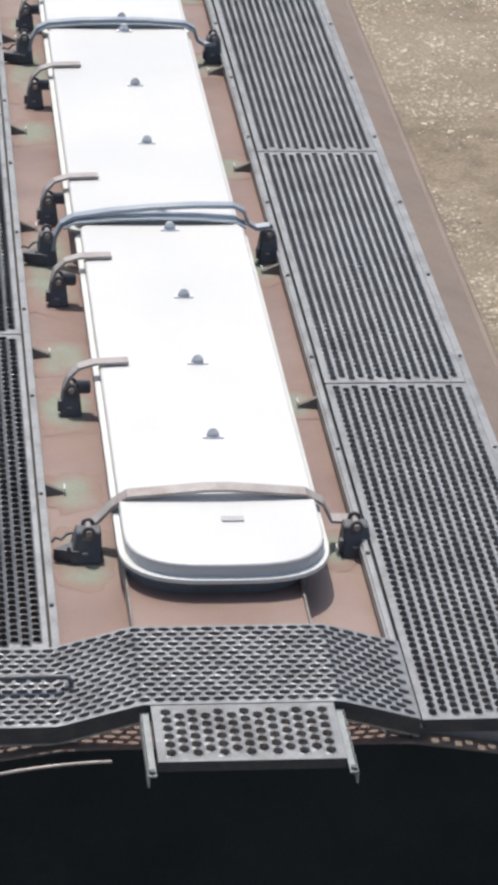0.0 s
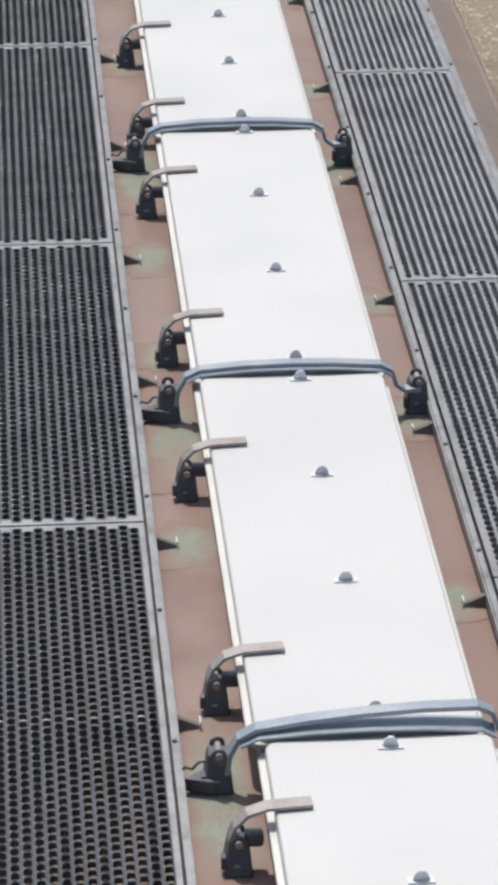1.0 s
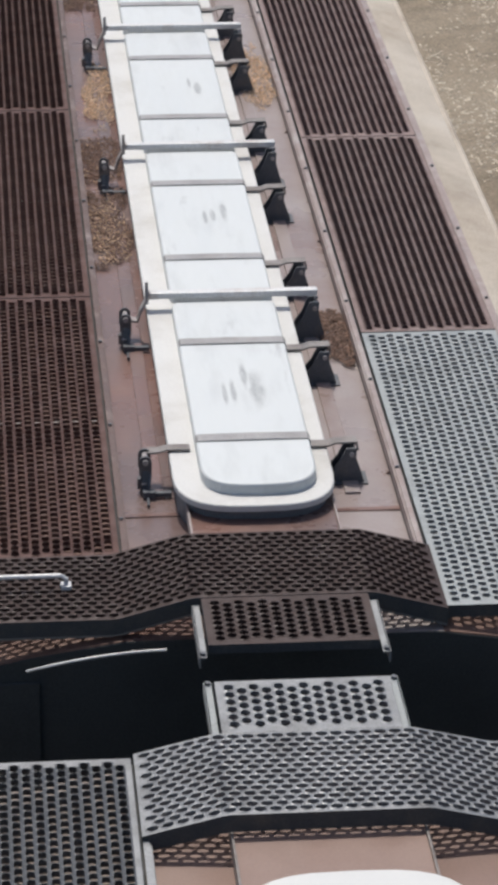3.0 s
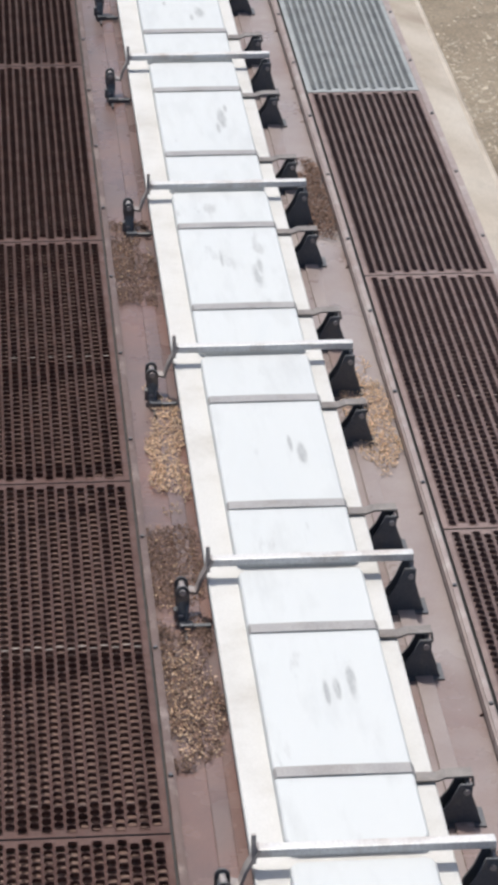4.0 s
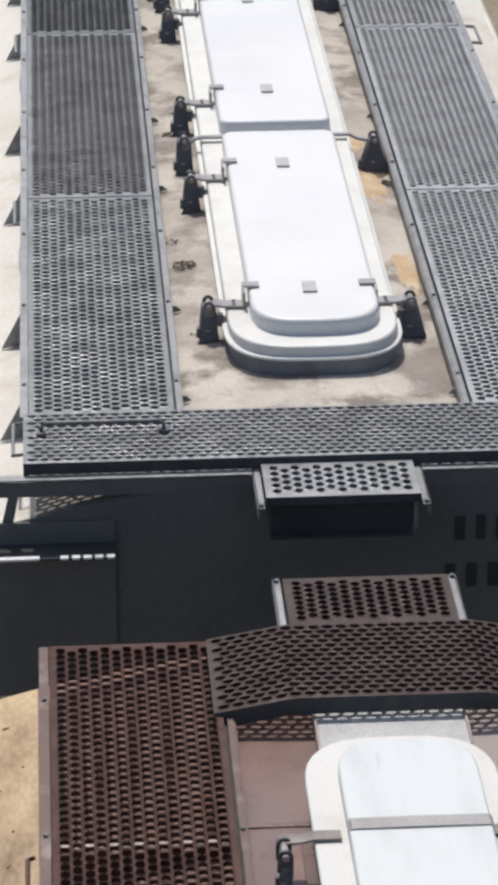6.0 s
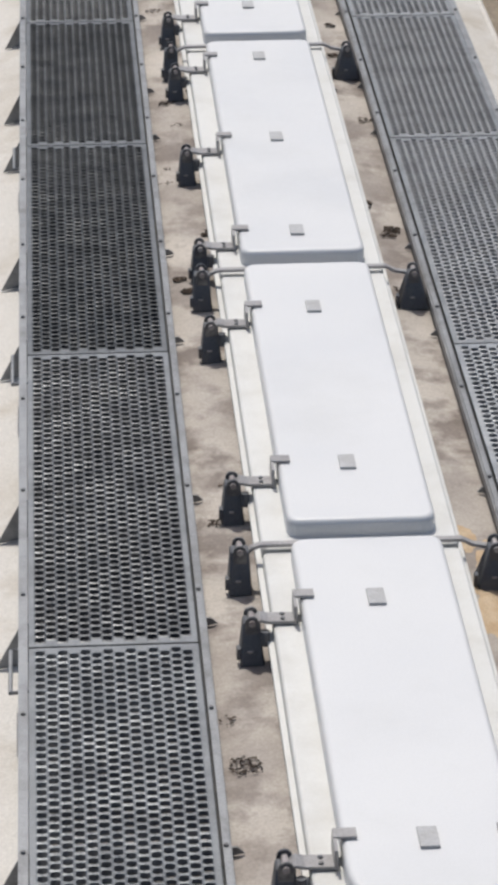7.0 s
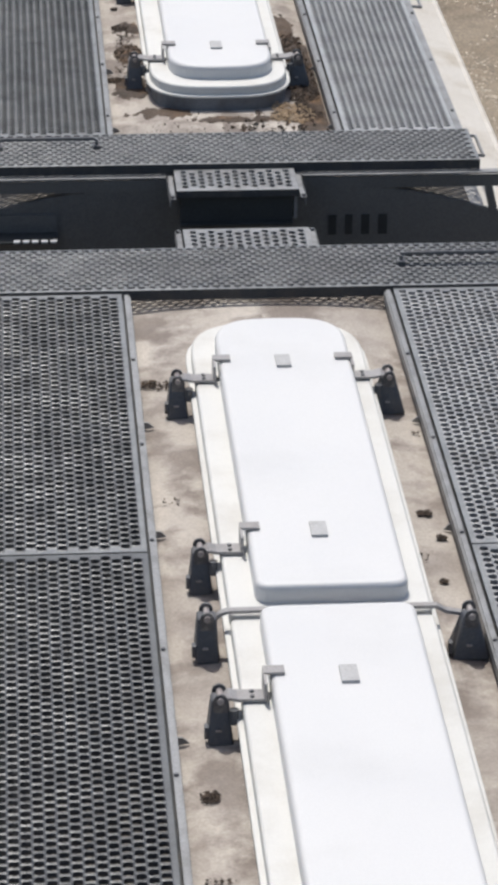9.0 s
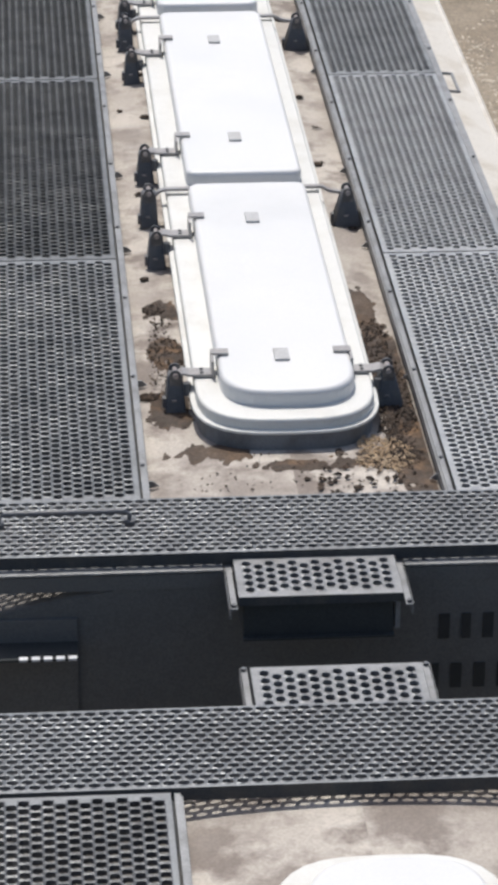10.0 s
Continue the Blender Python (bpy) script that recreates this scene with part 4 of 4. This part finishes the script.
    for y in [*bars, -5.73, 5.67]:
        stand(car, -0.47, y - 0.05, EAR, 0.17, 0.036, 0.045)
        cached("toe", "latch_handle", lambda: box(box(bmesh.new(), -0.055, 0.0, -0.020, 0.020, 0, 0.036, bevel=0.006), 0.0, 0.070, -0.012, 0.012, 0.006, 0.028, bevel=0.005), BLACK, car, (-0.43, y - 0.15, DECK - 0.078))
        cached("clip_pin", "clip_pin", lambda: rod([(0.014, -0.05, 0.085), (0.004, -0.085, 0.03), (0.0, -0.105, -0.0), (-0.004, -0.20, 0.004)], 0.0065), BLACK, car, (-0.462, y - 0.05, DECK - 0.072))
    for s in (-1, 1):
        part("roof_rib", boxed(s * 0.425 - 0.034, s * 0.425 + 0.034, -5.9, 5.9, DECK - 0.084, DECK - 0.068, bevel=0.004), PURPLE if s < 0 else PURPLE_PALE, car)
    for y in (-6.05, 6.0):
        part("roof_seam", strip([(x, DECK - 0.0775) for x in (-0.64, 0.64)], 0.03, 0.005), PURPLE, car, at=(0, y, 0))
    for y in (-4.2, -1.4, 1.4, 4.15, 5.6):
        side_hold(car, -1, y, RUSTY, 0.045)
    # short ladder over the far corner
    for y in (6.70, 6.98):
        part("ladder_rail", rod([(OUT + 0.06, y, DECK - 0.03), (OUT + 0.22, y, DECK - 0.04), (OUT + 0.30, y, DECK - 0.10), (OUT + 0.33, y, DECK - 0.5)], 0.008), BLACK, car)
    for x, z in ((0.13, -0.035), (0.22, -0.04), (0.31, -0.16), (0.325, -0.32)):
        part("ladder_rung", rod([(OUT + x, 6.70, DECK + z), (OUT + x, 6.98, DECK + z)], 0.008), BLACK, car)
    return car


def pale_car(off):
    """Car with stepped white fibreglass lids, strap hinges, and full-width flat end platforms."""
    car = tagged(new("covered_hopper_car"), "stained cream covered hopper car with stepped white hatch lids", "rail car", "cars of the train")
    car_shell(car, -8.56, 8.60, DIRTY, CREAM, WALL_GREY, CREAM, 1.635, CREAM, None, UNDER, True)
    seams = [-8.02, -5.32, -2.55, 0.27, 2.45, 5.235, 8.01]
    # board tones by side and place paint in glare to the east, dark reflections west
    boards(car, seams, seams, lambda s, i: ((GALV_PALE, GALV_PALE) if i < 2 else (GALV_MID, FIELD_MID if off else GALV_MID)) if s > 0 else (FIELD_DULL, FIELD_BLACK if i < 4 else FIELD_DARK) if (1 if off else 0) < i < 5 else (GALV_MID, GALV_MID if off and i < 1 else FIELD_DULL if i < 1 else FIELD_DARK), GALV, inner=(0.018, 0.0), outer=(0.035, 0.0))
    platform(car, -OUT - 0.06, OUT + 0.06, -8.53, -8.025, -1, GALV_MID, 0.0, GALV, GALV, 0.055)
    platform(car, -OUT - 0.06, OUT + 0.06, 8.015, 8.57, 1, GALV_MID, 0.0, GALV, GALV, 0.055)
    handhold(car, -1.28, -0.74, -8.25, BLACK), handhold(car, 0.74, 1.28, 8.30, BLACK)
    for y in (-8.2, -5.45, -2.65, 0.15, 5.1, 8.2):
        side_hold(car, -1, y, GALV), side_hold(car, 1, y, GALV)
    cx, hw = 0.01, 0.402
    coaming(car, cx - 0.395, cx + 0.395, -7.425 + off, 7.52 + off, 0.008, RUBBER, 0.34)
    part("hatch_rim", prism([(x + cx, y) for x, y in lid_outline(-7.43 + off, 7.575 + off, 0.425, True, True, r=0.03, depth=0.37)], DECK + 0.008, DECK + 0.020, 0.004), LIP, car)
    joints = [y + off for y in (-7.405, -4.62, -1.72, 1.72, 4.62, 7.55)]
    pads = ([-6.89, -5.19], [-4.0, -2.33], [-1.36, 0, 1.36], [2.33, 4.0], [5.19, 6.89])
    for i, (a, b) in enumerate(zip(joints, joints[1:])):
        first, last = i == 0, i == 4
        lid = part("hatch_lid", prism([(x + cx, y) for x, y in lid_outline(a + (0 if first else 0.012), b - (0 if last else 0.012), hw, first, last, r=0.03, depth=0.36)], DECK + 0.020, DECK + 0.072, 0.014), LIP, car)
        part("lid_panel", prism([(x + cx + 0.012, y) for x, y in lid_outline(a + (0.13 if first else 0.10), b - (0.13 if last else 0.045), hw - 0.097, first, last, r=0.06, depth=0.26)], DECK + 0.072, DECK + 0.150, 0.024), WHITE, lid)
        for y in pads[i]:
            y += off
            cached("pad", "lid_pad", lambda: box(bmesh.new(), -0.034, 0.034, -0.062, 0.062, 0, 0.012, bevel=0.003), PAD, lid, (cx, y, DECK + 0.15))
            sides = (-1, 1) if abs(y - off) > 6 else (-1,)
            for s in sides:
                path = [(s * 0.49, 0.075), (s * 0.45, 0.094), (s * 0.42, 0.086), (s * 0.315, 0.084)]
                strap = cached(("hinge_strap", s), "hinge_strap", lambda: strip([(x, z) for x, z in path], 0.075, 0.012), BAND, car, (cx, y - 0.02, DECK))
                for dy in (-0.018, 0.020):
                    cached("hinge_bolt", "hinge_bolt", lambda: rod([(0, 0, 0), (0, 0, 0.009)], 0.009), BLACK, strap, (s * 0.365, dy, 0.088))
                cached(("hinge_leaf", s), "hinge_leaf", lambda: box(box(bmesh.new(), *sorted((s * 0.31, s * 0.322)), -0.05, 0.08, 0.082, 0.16), *sorted((s * 0.24, s * 0.32)), 0.03, 0.085, 0.154, 0.164), BAND, car, (cx, y - 0.02, DECK))
                stand(car, cx + s * 0.485, y - 0.02, BLACK, 0.20, *((0.065, 0.095) if s < 0 else (0.055, 0.15)), drop=0.006)
                cached(("stud", s), "hinge_stud", lambda: rod([(0, 0, 0), (0, 0, 0.06)], 0.018), BLACK, car, (cx + s * 0.435, y - 0.075, DECK + 0.0))
    for y in joints[1:-1]:
        part("joint_cap", strip([(x, DECK + z) for x, z in ((-0.47, 0.05), (-0.43, 0.088), (-0.40, 0.098), (cx, 0.100), (0.42, 0.098), (0.46, 0.075), (0.54, 0.06))], 0.030, 0.014), BAND, car, at=(0, y, 0))
        stand(car, -0.485, y - 0.02, BLACK, 0.21, 0.075, 0.095, drop=0.006), stand(car, 0.55, y - 0.04, BLACK, 0.20, 0.055, 0.15, drop=0.012)
    stencil(car, -8.572, 0.516, [(-0.40, (0.06, 0.055, 0.06, 0.065))], INK)
    stencil(car, -8.572, 0.478, [(-0.635, (0.06, 0.062, 0.065, 0.065))], INK)
    end_ledge(car, -8.575, -1, TAB)
    for y, d in ((-8.53, -1), (8.57, 1)):
        for xa, xb in ((-1.54, -0.372), (0.372, 1.54)):
            part("end_beam", boxed(xa, xb, *sorted((y - d * 0.01, y + d * 0.044)), DECK - 0.056, DECK - 0.046, bevel=0.002), GALV, car)
        # grey end plate with cut corners, open between its struts
        bm = bmesh.new()
        for k in (-1, 1):
            for pts in (((0.0, -0.062), (1.54, -0.062), (1.608, -0.13), (0.0, -0.13)), ((1.608, -0.13), (1.667, -0.19), (1.667, -0.75), (1.58, -0.75), (1.58, -0.13)),
                        ((1.385, -0.13), (1.43, -0.13), (1.47, -0.30), (1.42, -0.30))):
                a, b = ([bm.verts.new((k * x, y + d * f, DECK + z)) for x, z in pts] for f in (0.032, 0.040))
                n = len(pts)
                for q in range(n):
                    bm.faces.new((a[q], a[(q + 1) % n], b[(q + 1) % n], b[q]))
                bm.faces.new(a), bm.faces.new(b)
        part("end_plate", bm, WALL_GREY, car)
        bm = box(bmesh.new(), -0.31, 0.30, *sorted((y + d * 0.05, y + d * 0.30)), DECK - 0.24, DECK - 0.062, bevel=0.008)
        box(bm, -0.31, 0.30, *sorted((y + d * 0.29, y + d * 0.325)), DECK - 0.225, DECK - 0.215)
        part("step_housing", bm, WALL_DARK, car)
        part("housing_post", boxed(0.305, 0.325, *sorted((y + d * 0.22, y + d * 0.30)), DECK - 0.20, DECK - 0.062), GALV, car)
    return car


# ---- things on the roofs ----
def scatter(rng, n, x0, x1, y0, y1, r0, r1, thick=0.02, edge=0.6, crowned=False):
    out = []
    for _ in range(n):
        x, y = rng.uniform(x0, x1), rng.uniform(y0, y1)
        u, v = 2 * (x - x0) / (x1 - x0) - 1, 2 * (y - y0) / (y1 - y0) - 1
        if abs(u) ** 2.6 + abs(v) ** 2.6 + edge * noise.noise((x * 9, y * 5, n * 0.01)) > rng.uniform(0.55, 1.0):
            continue
        out.append(((x, y, DECK - 0.075 + (crown_z(x) if crowned else 0) + rng.uniform(0, thick)), rng.uniform(r0, r1)))
    return out


def crust(name, patches, material, step=0.014):
    """A thin uneven cake of residue with a ragged outline. patches: x, y, half width, half length, thickness."""
    vs, fs, seen = [], [], {}

    def height(x, y):
        best = 0.0
        for cx, cy, hx, hy, t in patches:
            d = ((x - cx) / hx) ** 2 + ((y - cy) / hy) ** 2
            if d < 2.2:
                ragged = 0.9 * noise.noise((x * 13, y * 6, 4.0)) + 0.8 * noise.noise((x * 34, y * 19, 7.0))
                best = max(best, t * min(1.0, 1.6 * (1.0 - d + ragged)))
        return best

    def vert(i, j):
        if (i, j) not in seen:
            x, y = i * step, j * step * 1.7
            seen[(i, j)] = len(vs)
            vs.append((x, y, DECK - 0.0835 + crown_z(x) + height(x, y) * (0.7 + 0.6 * abs(noise.noise((x * 45, y * 45, 1))))))
        return seen[(i, j)]

    for i in range(round(-0.62 / step), round(0.62 / step)):
        for j in range(round(-8.0 / step / 1.7), round(-3.9 / step / 1.7)):
            if height((i + 0.5) * step, (j + 0.5) * step * 1.7) > 0.001:
                fs.append((vert(i, j), vert(i + 1, j), vert(i + 1, j + 1), vert(i, j + 1)))
    me = bpy.data.meshes.new(name)
    me.from_pydata(vs, [], fs)
    me.materials.append(material)
    me.shade_smooth()
    return new(name, me)


def spills():
    rng = random.Random(9)
    left, right = (-0.60, -0.38), (0.38, 0.60)
    made = []

    def spill(yc, material, label, spots, name):
        ob = tagged(lumps(name, material, [((x, y - 0, z), r) for (x, y, z), r in spots]), label, "spilled grain", kind="stuff")
        made.append((ob, yc))

    s = []
    for y0, y1 in ((-1.25, 0.05),):
        s += scatter(rng, 2600, -0.53, -0.35, y0, y1, 0.004, 0.009, 0.02, 1.3)
    s += scatter(rng, 3000, 0.39, 0.61, -0.95, 0.30, 0.004, 0.009, 0.02, 1.2)
    s += scatter(rng, 900, -0.58, -0.36, -3.3, -2.3, 0.004, 0.009)
    for y0, y1 in ((0.95, 2.1), (-2.3, -1.25), (-3.3, -2.2)):
        s += scatter(rng, 130, -0.60, -0.36, y0, y1, 0.004, 0.008, 0.026)
    spill(YC[1], CHAFF, "golden grain spilled on the maroon hopper roof", s, "grain_spill")
    s = []
    for y0, y1 in ((0.95, 2.1), (-2.3, -1.25), (-3.3, -2.2)):
        s += scatter(rng, 5600, -0.62, -0.35, y0, y1, 0.003, 0.008, 0.02, 1.1)
    for y0, y1 in ((1.75, 3.0), (-4.6, -3.9)):
        s += scatter(rng, 3800, 0.44, 0.62, y0, y1, 0.004, 0.010, 0.02, 1.1)
    for _ in range(260):
        x, y = rng.uniform(-1.63, -1.36), rng.uniform(-2.0, 7.0)
        if noise.noise((x * 4, y * 1.7, 2.0)) > rng.uniform(-0.05, 0.4):
            s.append(((x, y, DECK + roof_z(x) + 0.004), rng.uniform(0.004, 0.014)))
    spill(YC[1], LITTER, "brown grain dust and litter on the maroon roof", s, "grain_litter")
    for k in (2, 3):
        s = []
        for _ in range(44):
            x, y, w = rng.uniform(*rng.choice((left, right))), rng.uniform(-7.2, 7.6), rng.uniform(0.015, 0.06)
            s += scatter(rng, rng.choice((14, 40, 110, 200)), max(abs(x) - w, 0.37) * (1 if x > 0 else -1), (abs(x) + w) * (1 if x > 0 else -1), y, y + w * rng.uniform(1, 2.4), 0.004, 0.011, 0.008, edge=0.9, crowned=True)
        if k == 3:
            s += scatter(rng, 2200, 0.42, 0.61, -7.65, -5.9, 0.005, 0.014, 0.016, crowned=True)
            s += scatter(rng, 500, -0.58, -0.40, -7.0, -5.9, 0.004, 0.012, 0.012, 1.1, True)
            s += scatter(rng, 90, 0.0, 0.6, -7.98, -7.62, 0.010, 0.026, 0.010, 0.9, True)
            s += scatter(rng, 160, -0.55, 0.5, -7.85, -7.45, 0.003, 0.010, 0.006, 1.6, True)
            cake = crust("dried_residue", ((0.53, -6.6, 0.13, 0.75, 0.022), (0.56, -7.45, 0.12, 0.6, 0.016), (0.49, -5.85, 0.09, 0.34, 0.012), (-0.49, -6.30, 0.10, 0.20, 0.012), (-0.47, -5.80, 0.10, 0.14, 0.012), (0.58, -7.85, 0.10, 0.14, 0.010),
                                           (-0.50, -6.95, 0.12, 0.20, 0.010), (-0.30, -7.42, 0.22, 0.11, 0.008), (0.05, -7.58, 0.26, 0.07, 0.007), (0.36, -7.50, 0.18, 0.12, 0.008)), MUD)
            made.append((tagged(cake, "dark caked residue round the end hatch of a cream roof", "residue", kind="stuff"), YC[k]))
        spill(YC[k], ROTTEN, "dark rotted grain clumps on the cream hopper roof", s, "grain_clumps")
    cake = crust("meal_heap", ((0.50, -5.0, 0.09, 0.24, 0.014), (0.56, -4.65, 0.06, 0.30, 0.012), (0.47, -4.35, 0.06, 0.14, 0.010), (0.57, -6.2, 0.07, 0.30, 0.006)), CLAY)
    made.append((tagged(cake, "orange meal heaped on the cream hopper roof", "spilled grain", kind="stuff"), YC[2]))
    s = scatter(rng, 1000, 0.28, 0.55, -7.66, -7.30, 0.004, 0.011, 0.016, 0.9, True)
    spill(YC[3], CLAY, "orange meal heaped on the cream hopper roof", s, "meal_heap")
    return made


YC = [16.76, 32.36, 49.68, 68.01]
ground()
gravel()
cars = [brown_car(), maroon_car(), pale_car(-0.09), pale_car(0.0)]
loose = spills()


def motions():
    for thing, y in [*zip(cars, YC), *loose]:
        walk(thing, [(t, pose(0, y - s, 0)) for t, s, turn, tilt, roll in TRACK])


motions()
